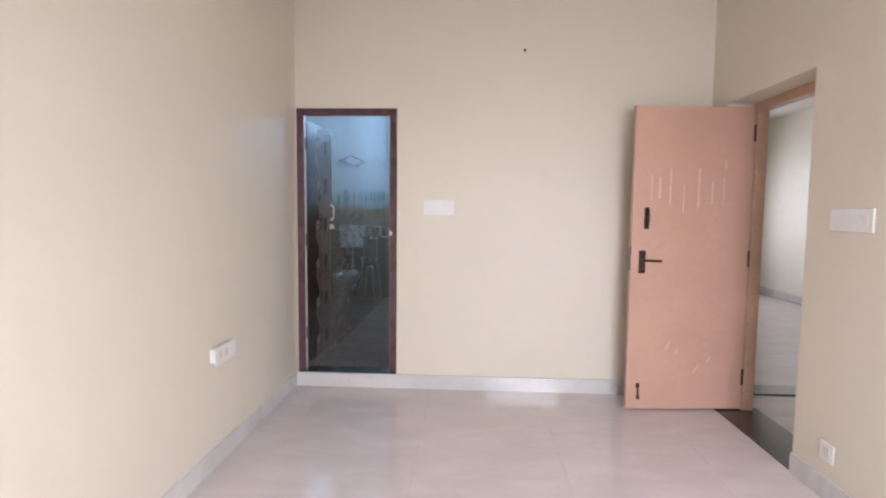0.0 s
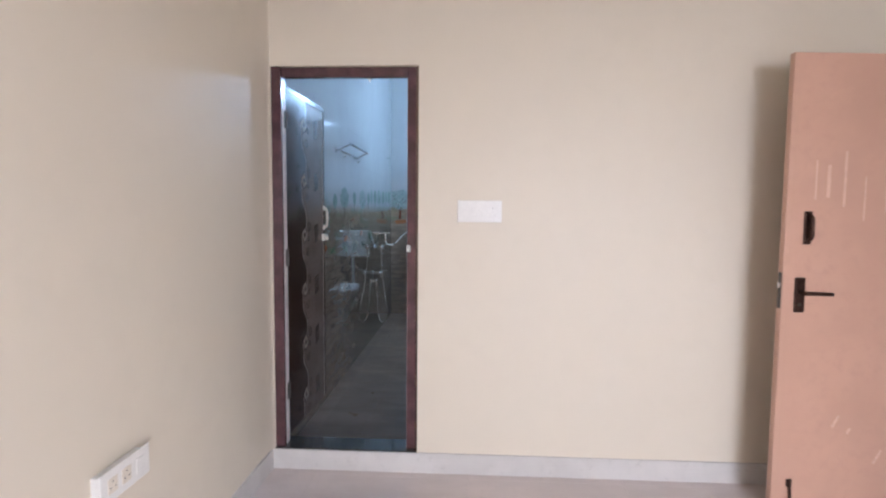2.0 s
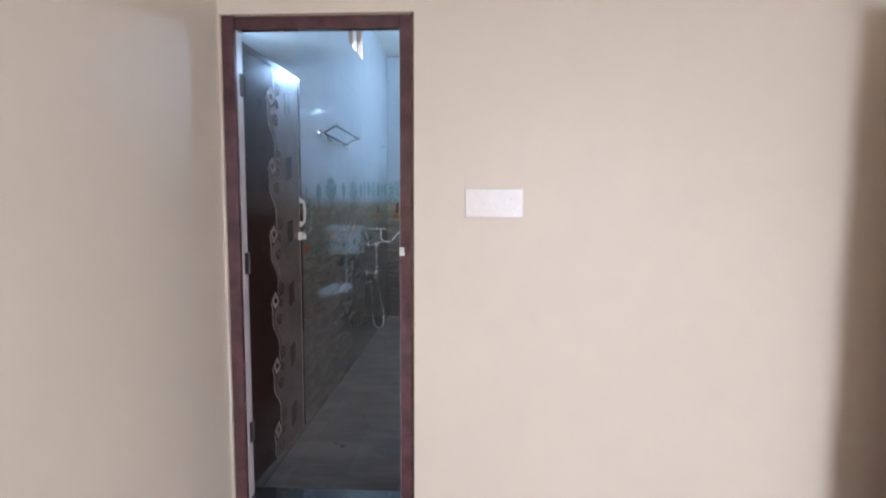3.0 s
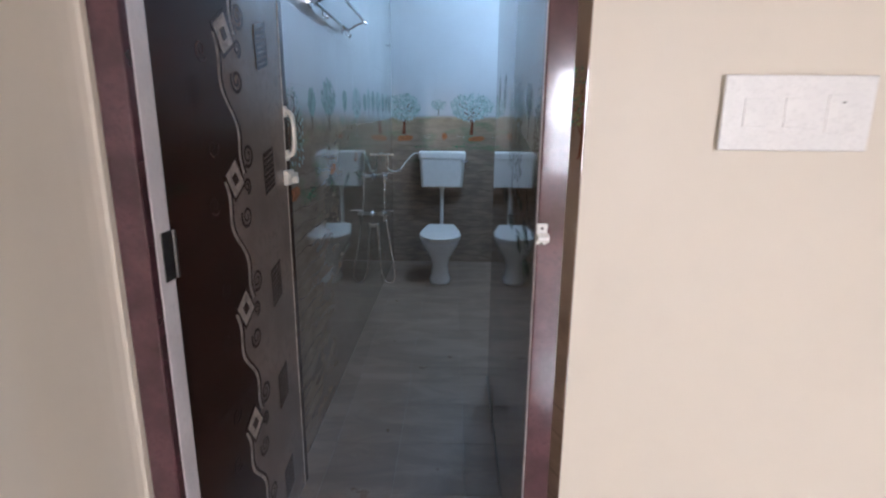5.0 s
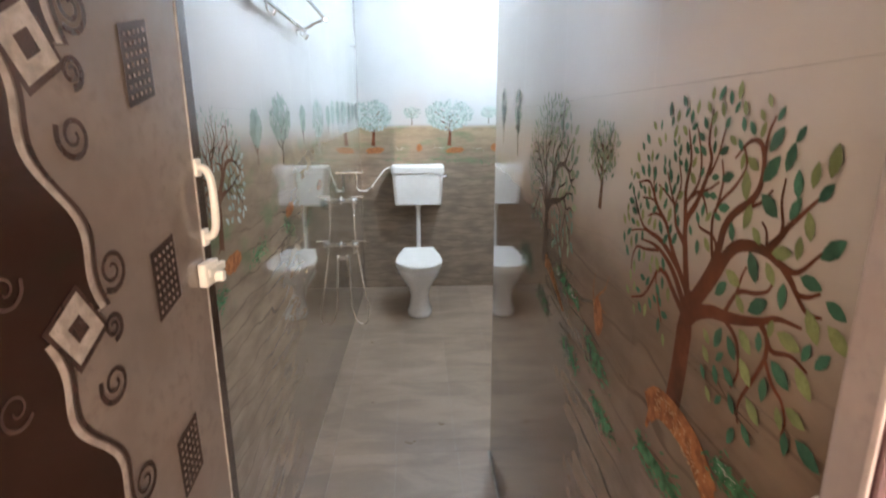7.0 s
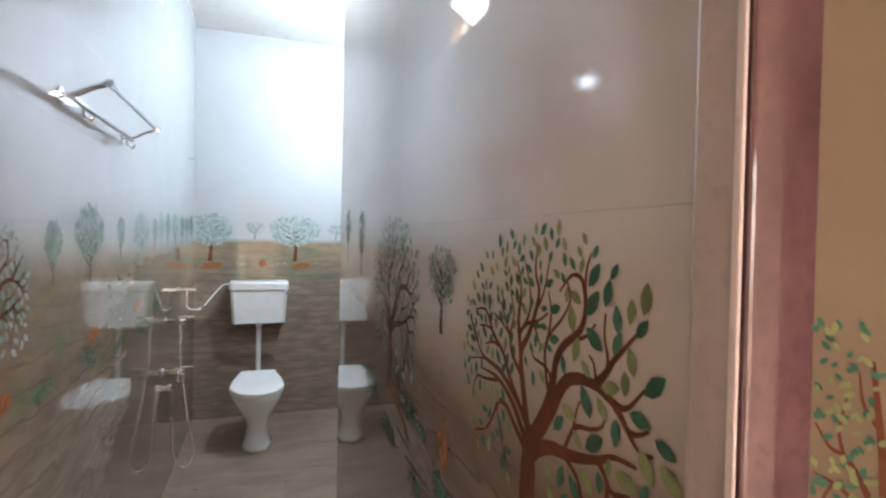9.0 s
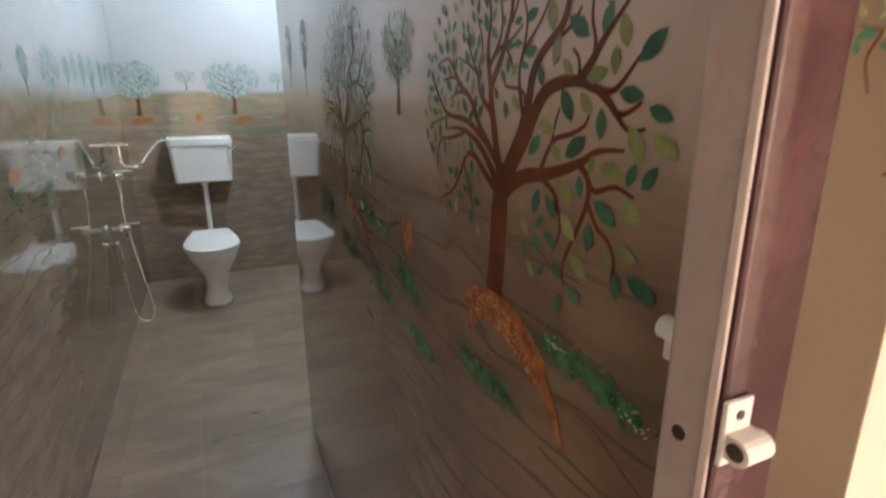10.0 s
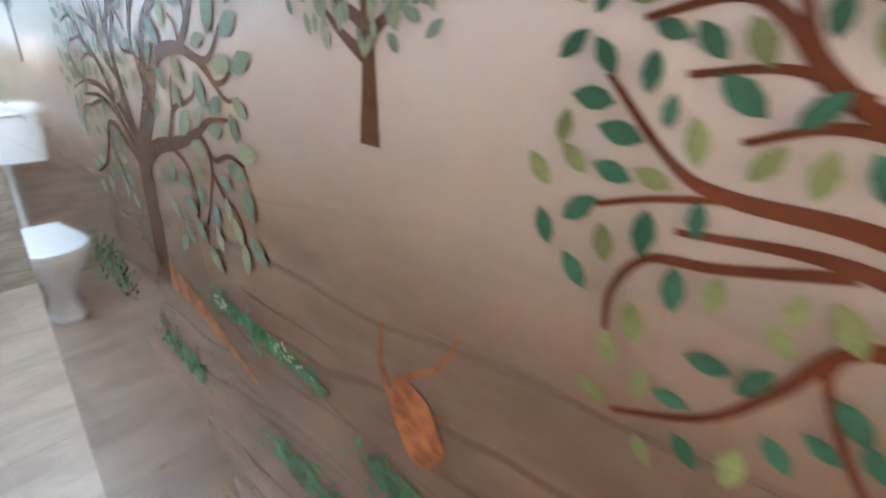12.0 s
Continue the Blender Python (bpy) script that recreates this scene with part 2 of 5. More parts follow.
PAINT_WHITE = plain("white_window_paint", (0.78, 0.78, 0.77), 0.35, vary=0.04, scale=10)
DARK_HOLE = plain("dark_wall_plug", (0.05, 0.035, 0.025), 0.6)


# ---- building blocks ----
def world_of(o):
    own = o.matrix_basis.copy()
    return world_of(o.parent) @ o.matrix_parent_inverse @ own if o.parent else own


def mesh_of(name, bm, material, smooth=False):
    me = bpy.data.meshes.new(name)
    bm.normal_update()
    bm.to_mesh(me)
    bm.free()
    me.materials.append(material)
    if smooth:
        me.polygons.foreach_set("use_smooth", [True] * len(me.polygons))
    return me


def hang(ob, parent):
    ob.parent = parent
    ob.matrix_parent_inverse = world_of(parent).inverted()
    return ob


def part(name, bm, material, parent=None, label="", smooth=False):
    ob = new(name, mesh_of(name, bm, material, smooth))
    if parent:
        hang(ob, parent)
    if label:
        tagged(ob, label)
    return ob


def thing(name, at, label, category, group="", kind=""):
    ob = new(name)
    ob.empty_display_size = 0.05
    ob.matrix_basis = pose(*at)
    return tagged(ob, label, category, group, kind)


def box(bm, x0, x1, y0, y1, z0, z1, m=None):
    vs = [bm.verts.new((x, y, z)) for z in (z0, z1) for x, y in ((x0, y0), (x1, y0), (x1, y1), (x0, y1))]
    fs = [bm.faces.new([vs[i] for i in f]) for f in ((3, 2, 1, 0), (4, 5, 6, 7), (0, 1, 5, 4), (1, 2, 6, 5), (2, 3, 7, 6), (3, 0, 4, 7))]
    if m:
        bmesh.ops.transform(bm, matrix=m, verts=vs)
    return vs


def boxes(*spans):
    bm = bmesh.new()
    for s in spans:
        box(bm, *s)
    return bm


def soft_box(x0, x1, y0, y1, z0, z1, r=0.004, seg=2):
    bm = boxes((x0, x1, y0, y1, z0, z1))
    bmesh.ops.bevel(bm, geom=bm.edges[:], offset=r, segments=seg, affect="EDGES", profile=0.6)
    return bm


def tube(pts, r, sides=10, closed_ends=True, bm=None):
    """A round bar along points; r is one radius or one for each point."""
    bm = bm or bmesh.new()
    pts = [Vector(p) for p in pts]
    rs = r if isinstance(r, (list, tuple)) else [r] * len(pts)
    rings, up = [], None
    for i, p in enumerate(pts):
        d = (pts[min(i + 1, len(pts) - 1)] - pts[max(i - 1, 0)]).normalized()
        if up is None:
            up = d.orthogonal().normalized()
        up = (up - d * up.dot(d)).normalized()
        side = d.cross(up)
        rings.append([bm.verts.new(p + rs[i] * (up * math.cos(a) + side * math.sin(a))) for a in (2 * math.pi * k / sides for k in range(sides))])
    for a, b in zip(rings, rings[1:]):
        for k in range(sides):
            bm.faces.new((a[k], a[(k + 1) % sides], b[(k + 1) % sides], b[k]))
    if closed_ends:
        bm.faces.new(rings[0][::-1])
        bm.faces.new(rings[-1])
    return bm


def curve_points(ctrl, n=8):
    """Catmull-Rom through control points."""
    c = [Vector(p) for p in ctrl]
    c = [c[0] * 2 - c[1]] + c + [c[-1] * 2 - c[-2]]
    out = []
    for i in range(1, len(c) - 2):
        p0, p1, p2, p3 = c[i - 1:i + 3]
        for k in range(n):
            t = k / n
            out.append(0.5 * (2 * p1 + (p2 - p0) * t + (2 * p0 - 5 * p1 + 4 * p2 - p3) * t * t + (3 * p1 - p0 - 3 * p2 + p3) * t ** 3))
    return out + [c[-2]]


def loft(sections, closed=True):
    """Stacked outlines of equal point count, capped at both ends."""
    bm = bmesh.new()
    rings = [[bm.verts.new(p) for p in s] for s in sections]
    n = len(rings[0])
    for a, b in zip(rings, rings[1:]):
        for k in range(n):
            bm.faces.new((a[k], a[(k + 1) % n], b[(k + 1) % n], b[k]))
    if closed:
        bm.faces.new(rings[0][::-1])
        bm.faces.new(rings[-1])
    return bm


# ---- flat prints on a surface: u across, v up, from an origin ----
class Print:
    def __init__(self, origin, u, v, lift=0.0007):
        self.u, self.v = Vector(u).normalized(), Vector(v).normalized()
        self.n = self.u.cross(self.v)
        self.o = Vector(origin) + self.n * lift
        self.count = 0

    def at(self, a, b):
        return self.o + self.u * a + self.v * b

    def ribbon(self, bm, ctrl, w0, w1, n=6, lift=0.0):
        pts = curve_points([(a, b, 0) for a, b in ctrl], n)
        pairs = []
        for i, p in enumerate(pts):
            d = (pts[min(i + 1, len(pts) - 1)] - pts[max(i - 1, 0)]).normalized()
            s = Vector((-d.y, d.x, 0))
            w = (w0 + (w1 - w0) * i / (len(pts) - 1)) / 2
            pairs.append([bm.verts.new(self.at(*(p + s * k * w).xy) + self.n * lift) for k in (1, -1)])
        for (a, b), (c, d) in zip(pairs, pairs[1:]):
            bm.faces.new((a, b, d, c))
        return pts

    def patch(self, bm, pts, lift=0.0):
        bm.faces.new([bm.verts.new(self.at(a, b) + self.n * lift) for a, b in pts])

    def leaf(self, bm, a, b, length, turn, fat=0.5, lift=0.0004):
        shape = ((0, 0), (0.25, 0.62), (0.55, 0.8), (0.82, 0.45), (1, 0), (0.82, -0.45), (0.55, -0.8), (0.25, -0.62))
        c, s = math.cos(turn), math.sin(turn)
        self.count = (self.count + 1) % 160
        lift += self.count * 8e-6
        self.patch(bm, [(a + length * (x * c - y * fat / 2 * s), b + length * (x * s + y * fat / 2 * c)) for x, y in shape], lift)

    def blob(self, bm, a, b, ra, rb, rng, n=14, rough=0.25, turn=0.0, lift=0.0):
        c, s = math.cos(turn), math.sin(turn)
        pts = []
        for k in range(n):
            r = 1 + rng.uniform(-rough, rough)
            x, y = ra * r * math.cos(2 * math.pi * k / n), rb * r * math.sin(2 * math.pi * k / n)
            pts.append((a + x * c - y * s, b + x * s + y * c))
        self.patch(bm, pts, lift)


# ---- the shell ----
def structure(name, bm, material, label):
    return tagged(part(name, bm, material), label, "structure", kind="structure")


def tiles(parent, name, origin, u, v, du, dv, tu, tv, material, start=(0.0, 0.0), thick=0.008, gap=0.0015, cache={}):
    """Tiles laid in a grid over a rectangle du by dv, cut at its edges; each is a piece of its parent."""
    u, v = Vector(u), Vector(v)
    n = u.cross(v)
    turn = Matrix((u, v, n)).transposed().to_4x4()
    cuts = []
    for size, step, off in ((du, tu, start[0]), (dv, tv, start[1])):
        c = [0.0]
        x = off % step
        while x < size - 1e-4:
            if x > 0.01:
                c.append(x)
            x += step
        cuts.append(c + [size])
    for a0, a1 in zip(cuts[0], cuts[0][1:]):
        for b0, b1 in zip(cuts[1], cuts[1][1:]):
            w, h = round(a1 - a0, 4), round(b1 - b0, 4)
            key = (w, h, thick, gap, material.name)
            if key not in cache:
                bm = bmesh.new()
                e, q = min(0.0006, gap), gap / 2
                low = [bm.verts.new(p) for p in ((q, q, 0), (w - q, q, 0), (w - q, h - q, 0), (q, h - q, 0))]
                mid = [bm.verts.new((p.co.x, p.co.y, thick - e)) for p in low]
                top = [bm.verts.new(p) for p in ((q + e, q + e, thick), (w - q - e, q + e, thick), (w - q - e, h - q - e, thick), (q + e, h - q - e, thick))]
                for k in range(4):
                    j = (k + 1) % 4
                    bm.faces.new((low[k], low[j], mid[j], mid[k]))
                    bm.faces.new((mid[k], mid[j], top[j], top[k]))
                bm.faces.new(top)
                cache[key] = mesh_of(name, bm, material)
            ob = new(name, cache[key])
            ob.matrix_basis = Matrix.Translation(Vector(origin) + u * a0 + v * b0) @ turn
            hang(ob, parent)


wall_north = structure("wall_north", boxes(
    (-1.12, DOOR_L, NORTH, 3.79, -0.2, TOP), (DOOR_R, 2.37, NORTH, 3.7, -0.2, TOP), (-0.1, 2.37, 3.7, 3.79, -0.2, TOP),
    (-1.12, 0.0, 3.68, 3.79, TOP, BATH_TOP + 0.1), (DOOR_L, DOOR_R, NORTH, 3.79, LINTEL, TOP), (DOOR_L, DOOR_R, NORTH, 3.79, -0.2, SILL - 0.022)), CREAM, "cream painted bedroom wall around the bathroom door")
wall_west = structure("wall_west", boxes((-1.12, WEST, SOUTH - 0.15, NORTH, -0.2, TOP)), CREAM, "plain cream painted bedroom side wall")
wall_east = structure("wall_east", boxes(
    (EAST, 2.37, SOUTH - 0.15, -1.2, -0.2, TOP), (EAST, 2.37, -0.2, OPEN_A, -0.2, TOP), (EAST, 2.37, -1.2, -0.2, -0.2, 1.05), (EAST, 2.37, -1.2, -0.2, 2.25, TOP), (EAST, 2.37, OPEN_B, NORTH, -0.2, TOP), (EAST, 2.37, OPEN_A, OPEN_B, OPEN_TOP, TOP)),
    CREAM, "cream painted bedroom wall with an open doorway")
wall_south = structure("wall_south", boxes(
    (WEST, WIN[0], SOUTH - 0.15, SOUTH, -0.2, TOP), (WIN[1], EAST, SOUTH - 0.15, SOUTH, -0.2, TOP),
    (WIN[0], WIN[1], SOUTH - 0.15, SOUTH, -0.2, WIN[2]), (WIN[0], WIN[1], SOUTH - 0.15, SOUTH, WIN[3], TOP)), CREAM, "cream painted bedroom wall with the window")
ceiling = structure("ceiling", boxes((-1.12, 2.37, SOUTH - 0.15, 3.68, TOP, TOP + 0.12)), WHITE_CEIL, "white painted bedroom ceiling")
floor = structure("floor", boxes((WEST, EAST, SOUTH, NORTH, -0.2, -0.01)), PALE_GROUT, "glossy beige vitrified tile bedroom floor")

bath_wall_west = structure("bathroom_wall_west", boxes(
    (-1.12, BATH_W - 0.008, 3.79, VENT[0], -0.3, BATH_TOP), (-1.12, BATH_W - 0.008, VENT[1], BATH_N + 0.12, -0.3, BATH_TOP),
    (-1.12, BATH_W - 0.008, VENT[0], VENT[1], -0.3, VENT[2]), (-1.12, BATH_W - 0.008, VENT[0], VENT[1], VENT[3], BATH_TOP)), TILE_GROUT, "long bathroom wall of glazed mural tiles with misty trees")
bath_wall_north = structure("bathroom_wall_north", boxes((BATH_W - 0.008, NICHE, BATH_N + 0.008, BATH_N + 0.12, -0.3, BATH_TOP)), TILE_GROUT, "end wall of glazed mural tiles behind the toilet")
EAST_A = Vector((-0.13, 3.731, 0))
EAST_B = Vector((CORNER[0], CORNER[1], 0))
run = (EAST_B - EAST_A).normalized()
out = Vector((-run.y, run.x, 0))    # into the passage
base = [EAST_A - out * 0.008, EAST_B - out * 0.008 - run * 0.008, EAST_B - out * 0.13 - run * 0.008, EAST_A - out * 0.13]
loft_bm = loft([[(p.x, p.y, -0.3) for p in base[::-1]], [(p.x, p.y, BATH_TOP) for p in base[::-1]]])
bath_wall_east = structure("bathroom_wall_east", loft_bm, TILE_GROUT, "bathroom side wall of glazed mural tiles with large tree")
bath_wall_niche = structure("bathroom_wall_niche", boxes((0.0, NICHE + 0.12, 5.52, 5.64, -0.3, BATH_TOP), (NICHE, NICHE + 0.12, 5.64, BATH_N + 0.12, -0.3, BATH_TOP)), MURAL_W, "tiled walls of the hidden bathroom corner")
bath_ceiling = structure("bathroom_ceiling", boxes((-1.12, NICHE + 0.12, 3.79, BATH_N + 0.12, BATH_TOP, BATH_TOP + 0.1)), WHITE_CEIL, "white painted bathroom ceiling")
bath_floor = structure("bathroom_floor", boxes((BATH_W - 0.008, NICHE, 3.79, BATH_N + 0.008, -0.3, BATH_Z - 0.0025)), GROUT, "brown-grey matt tiled bathroom floor")

# hall beyond the open bedroom door
structure("hall_wall_east", boxes((5.45, 5.57, -0.1, 9.5, -0.2, TOP)), HALL_PAINT, "cream painted far wall of the hall")
# the opening in this unseen end wall is made up for the hall lamp
structure("hall_wall_north", boxes((2.37, 3.1, 9.38, 9.5, -0.2, TOP), (4.7, 5.45, 9.38, 9.5, -0.2, TOP), (3.1, 4.7, 9.38, 9.5, -0.2, 0.9), (3.1, 4.7, 9.38, 9.5, 2.3, TOP), (2.25, 2.37, 3.79, 9.38, -0.2, TOP)), HALL_PAINT, "cream painted end wall of the hall")
structure("hall_wall_south", boxes((2.37, 5.57, -0.22, -0.1, -0.2, TOP)), HALL_PAINT, "cream painted near end wall of the hall")
structure("hall_ceiling", boxes((2.37, 5.45, -0.1, 9.38, 2.93, 3.05)), WHITE_CEIL, "white painted hall ceiling")
hall_floor = structure("hall_floor", boxes((2.37, 5.45, -0.1, 9.38, -0.2, -0.008)), FLOOR_TILE, "glossy beige tiled hall floor")
structure("hall_floor_strip", boxes((2.44, 5.45, 3.74, 3.95, -0.008, 0.001)), GRANITE, "dark granite strip across the hall floor")
structure("hall_baseboard", boxes((5.435, 5.45, 7.22, 9.38, 0, 0.11), (5.435, 5.45, -0.1, 6.19, 0, 0.11)), SKIRT, "pale tile skirting along the hall wall")
ground = structure("ground", boxes((-300, 300, -300, 300, -0.9, -0.6)), plain("dry_ground", (0.25, 0.2, 0.15), 0.9, vary=0.3), "bare ground around the house")

# curved fillet added so the shading fades softly into the corner beside the door frame
arc = [(WEST + (DOOR_L - 0.001 - WEST) * (1 - math.cos(a)), NORTH - 0.22 + 0.2195 * math.sin(a)) for a in (k * math.pi / 16 for k in range(9))]
plan = [(WEST - 0.004, NORTH + 0.004), (WEST - 0.004, arc[0][1])] + arc + [(arc[-1][0], NORTH + 0.004)]
structure("corner_fillet", loft([[(x, y, z) for x, y in plan] for z in (0.108, TOP)]), CREAM, "added cream fillet softening the shading beside the bathroom door")

# skirting, sills and thresholds
structure("baseboard", boxes((WEST + 0.012, 2.05, NORTH - 0.012, NORTH, 0, 0.107)), SKIRT, "pale grey tile skirting below the bathroom door")
structure("baseboard", boxes((WEST, WEST + 0.012, SOUTH, NORTH, 0, 0.107)), SKIRT, "pale grey tile skirting along the side wall")
structure("baseboard", boxes((EAST - 0.012, EAST, SOUTH, OPEN_A, 0, 0.107)), SKIRT, "pale grey tile skirting beside the doorway")
structure("threshold", soft_box(EAST, 2.44, OPEN_A, OPEN_B, -0.02, 0.004, 0.002), GRANITE, "dark granite threshold in the bedroom doorway")
structure("door_sill", soft_box(DOOR_L, DOOR_R, NORTH - 0.004, 3.80, SILL - 0.022, SILL, 0.003), GRANITE, "black granite sill under the bathroom door")
structure("bathroom_step", boxes((BATH_W, -0.15, 3.79, 3.83, BATH_Z, SILL - 0.03)), BATH_FLOOR, "tiled riser inside the bathroom door")


# ---- bathroom door: frame, leaf and fittings ----
FRAME_Y0, FRAME_Y1 = 3.688, 3.792
frame_1 = thing("door_frame", (-0.51, 3.73, SILL), "glossy brown hollow door frame with pale inner edges", "door frame", kind="structure")


def jamb(x_out, sign, name, wide=0.05, y0=FRAME_Y0, deep=0.031):
    """One upright: a brown face with a rounded arris and a pale rebate behind it."""
    xi = x_out + sign * wide
    lo, hi = sorted((x_out, xi))
    part(name, soft_box(lo, hi, y0, FRAME_Y0 + 0.008, SILL, LINTEL, 0.0035, 3), FRAME_BROWN, frame_1)
    ext = 0.0005 if sign > 0 else -0.001
    part("rebate", soft_box(lo + 0.001, hi + ext, FRAME_Y0 + 0.008, FRAME_Y0 + deep, SILL, LINTEL - 0.05, 0.003), FRAME_PALE_LIT if sign > 0 else FRAME_PALE, frame_1, "pale inner edge")
    if sign > 0:
        part("back_lip", boxes((x_out, x_out + 0.012, FRAME_Y0 + 0.059, FRAME_Y1, SILL, LINTEL)), FRAME_PALE, frame_1)


jamb(DOOR_R, -1, "jamb", 0.058, FRAME_Y0, 0.037)
# thin pale strip that stands in for the highlight on the arris
part("arris_highlight", soft_box(DOOR_R - 0.0595, DOOR_R - 0.0555, FRAME_Y0 + 0.0035, FRAME_Y0 + 0.0095, SILL, LINTEL - 0.05, 0.0018, 3), FRAME_HIGHLIGHT, frame_1, "pale strip painting the highlight along the frame edge")
jamb(DOOR_L, 1, "jamb", 0.05, 3.672, 0.058)
part("head", soft_box(DOOR_L + 0.05, DOOR_R - 0.058, FRAME_Y0, FRAME_Y0 + 0.036, LINTEL - 0.05, LINTEL, 0.003), FRAME_BROWN, frame_1)
part("head_lip", boxes((DOOR_L + 0.02, DOOR_R - 0.02, FRAME_Y0 + 0.036, FRAME_Y1, LINTEL - 0.02, LINTEL)), FRAME_BROWN, frame_1)
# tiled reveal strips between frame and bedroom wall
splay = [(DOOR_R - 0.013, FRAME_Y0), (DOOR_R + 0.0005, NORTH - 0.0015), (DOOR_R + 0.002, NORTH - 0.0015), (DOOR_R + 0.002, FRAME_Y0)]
structure("reveal", loft([[(x, y, z) for x, y in splay] for z in (SILL, LINTEL)]), REVEAL_TILE_DIM, "cut mural tile lining the splayed door reveal")

bath_door = thing("door_1", (-0.855, 3.775, SILL), "open dark brown plastic bathroom door with taupe scroll print", "door")
HINGE, TIP = Vector((-0.868, 3.778, 0)), Vector((-0.838, 4.445, 0))
along = (TIP - HINGE).normalized()
leaf_w = (TIP - HINGE).length
face = Vector((along.y, -along.x, 0))          # towards the passage
leaf_m = Matrix.Translation(HINGE) @ Matrix((along, -face, Vector((0, 0, 1)))).transposed().to_4x4()
Z0, Z1 = 0.125, 2.055


def on_leaf(bm):
    bmesh.ops.transform(bm, matrix=leaf_m, verts=bm.verts[:])
    return bm


panel = part("panel", on_leaf(soft_box(0, leaf_w - 0.036, 0.001, 0.03, Z0, Z1, 0.002)), LEAF_PALE, bath_door)
part("edge_stile", on_leaf(soft_box(leaf_w - 0.034, leaf_w, 0.0, 0.031, Z0, Z1, 0.004)), LEAF_DARK, bath_door, "dark brown closing stile")
part("edge_line", on_leaf(boxes((leaf_w - 0.037, leaf_w - 0.0335, -0.001, 0.02, Z0, Z1))), LEAF_LINE, bath_door)
part("top_rail", on_leaf(soft_box(0, leaf_w - 0.036, -0.0015, 0.012, Z1 - 0.03, Z1 - 0.001, 0.001)), LEAF_DARK, bath_door)

leaf_print = Print(HINGE - Vector((0, 0, 0)), along, (0, 0, 1), 0.0)
leaf_print.n = face
leaf_print.o = HINGE + face * 0.0006
MOTIFS = [0.262 + 0.325 * k for k in range(6)]


def field_edge(z):
    """Where the dark field of the print ends, swinging out below each square."""
    p = ((MOTIFS[0] - z) / 0.325) % 1.0
    return 0.23 + 0.105 * (p * p * (3 - 2 * p)) + 0.012 * math.sin(p * 4 * math.pi)


def band_mesh(prt, edge_fn, z0, z1, n, a_off0, a_off1, lift):
    bm = bmesh.new()
    prev = None
    for i in range(n + 1):
        z = z0 + (z1 - z0) * i / n
        e = edge_fn(z)
        a = (a_off0 if a_off0 is not None else -e) + e
        pair = [bm.verts.new(prt.at(max(a, 0.001), z) + prt.n * lift), bm.verts.new(prt.at(e + a_off1, z) + prt.n * lift)]
        if prev:
            bm.faces.new((prev[0], prev[1], pair[1], pair[0]))
        prev = pair
    return bm


part("dark_field", band_mesh(leaf_print, field_edge, Z0 + 0.004, Z1 - 0.031, 170, None, 0.0, 0.0002), LEAF_DARK, bath_door, "dark brown printed field")
part("border_line", band_mesh(leaf_print, field_edge, Z0 + 0.004, Z1 - 0.031, 170, 0.0, 0.011, 0.0005), LEAF_LINE, bath_door, "pale flowing border line")
part("border_shadow", band_mesh(leaf_print, field_edge, Z0 + 0.004, Z1 - 0.031, 170, 0.014, 0.022, 0.0004), LEAF_INK, bath_door)


def spiral(a, b, r, turns, hand, start):
    return [(a + r * (1 - 0.82 * k / 18) * math.cos(start + hand * turns * 2 * math.pi * k / 18), b + r * (1 - 0.82 * k / 18) * math.sin(start + hand * turns * 2 * math.pi * k / 18)) for k in range(19)]


for z in MOTIFS:
    if not Z0 + 0.05 < z < Z1 - 0.06:
        continue
    c = 0.29
    motif = bmesh.new()
    leaf_print.patch(motif, [(c - 0.06, z + 0.012), (c - 0.012, z - 0.058), (c + 0.052, z - 0.02), (c + 0.004, z + 0.052)], 0.0012)
    sq = part("square", motif, LEAF_INK, bath_door)
    inner = bmesh.new()
    leaf_print.patch(inner, [(c - 0.05, z + 0.01), (c - 0.011, z - 0.047), (c + 0.042, z - 0.016), (c + 0.003, z + 0.043)], 0.0016)
    part("square_frame", inner, LEAF_LINE, sq)
    core = bmesh.new()
    leaf_print.patch(core, [(c - 0.022, z + 0.003), (c - 0.007, z - 0.02), (c + 0.015, z - 0.008), (c, z + 0.015)], 0.002)
    part("square_core", core, LEAF_INK, sq)
    sc = bmesh.new()
    for a, b, r, hand, st in ((c + 0.075, z + 0.05, 0.03, 1, -2.2), (c + 0.06, z - 0.025, 0.02, 1, -1.6), (c + 0.045, z - 0.1, 0.03, 1, -3.6)):
        leaf_print.ribbon(sc, spiral(a, b, r, 1.7, hand, st), 0.009, 0.004, 2, 0.0012)
    part("scroll", sc, LEAF_INK, sq)
    sd = bmesh.new()
    for a, b, r, hand, st in ((c - 0.095, z + 0.075, 0.024, -1, 0.3), (c - 0.11, z - 0.05, 0.024, -1, -0.6)):
        leaf_print.ribbon(sd, spiral(a, b, r, 1.4, hand, st), 0.005, 0.002, 2, 0.0012)
    part("ghost_scroll", sd, GHOST_INK, sq)
    lattice = bmesh.new()
    la, lb = 0.457, z + 0.035
    leaf_print.patch(lattice, [(la, lb + 0.012), (la + 0.004, lb - 0.1), (la + 0.076, lb - 0.078), (la + 0.072, lb + 0.03)], 0.001)
    lat = part("lattice", lattice, LEAF_INK, bath_door, "dark dotted lattice print")
    dots = bmesh.new()
    for i in range(5):
        for j in range(7):
            x, y = la + 0.01 + i * 0.0125, lb - 0.088 + j * 0.0142 + i * 0.0035
            leaf_print.patch(dots, [(x, y), (x + 0.006, y), (x + 0.006, y + 0.006), (x, y + 0.006)], 0.0014)
    part("lattice_dots", dots, LEAF_PALE, lat)

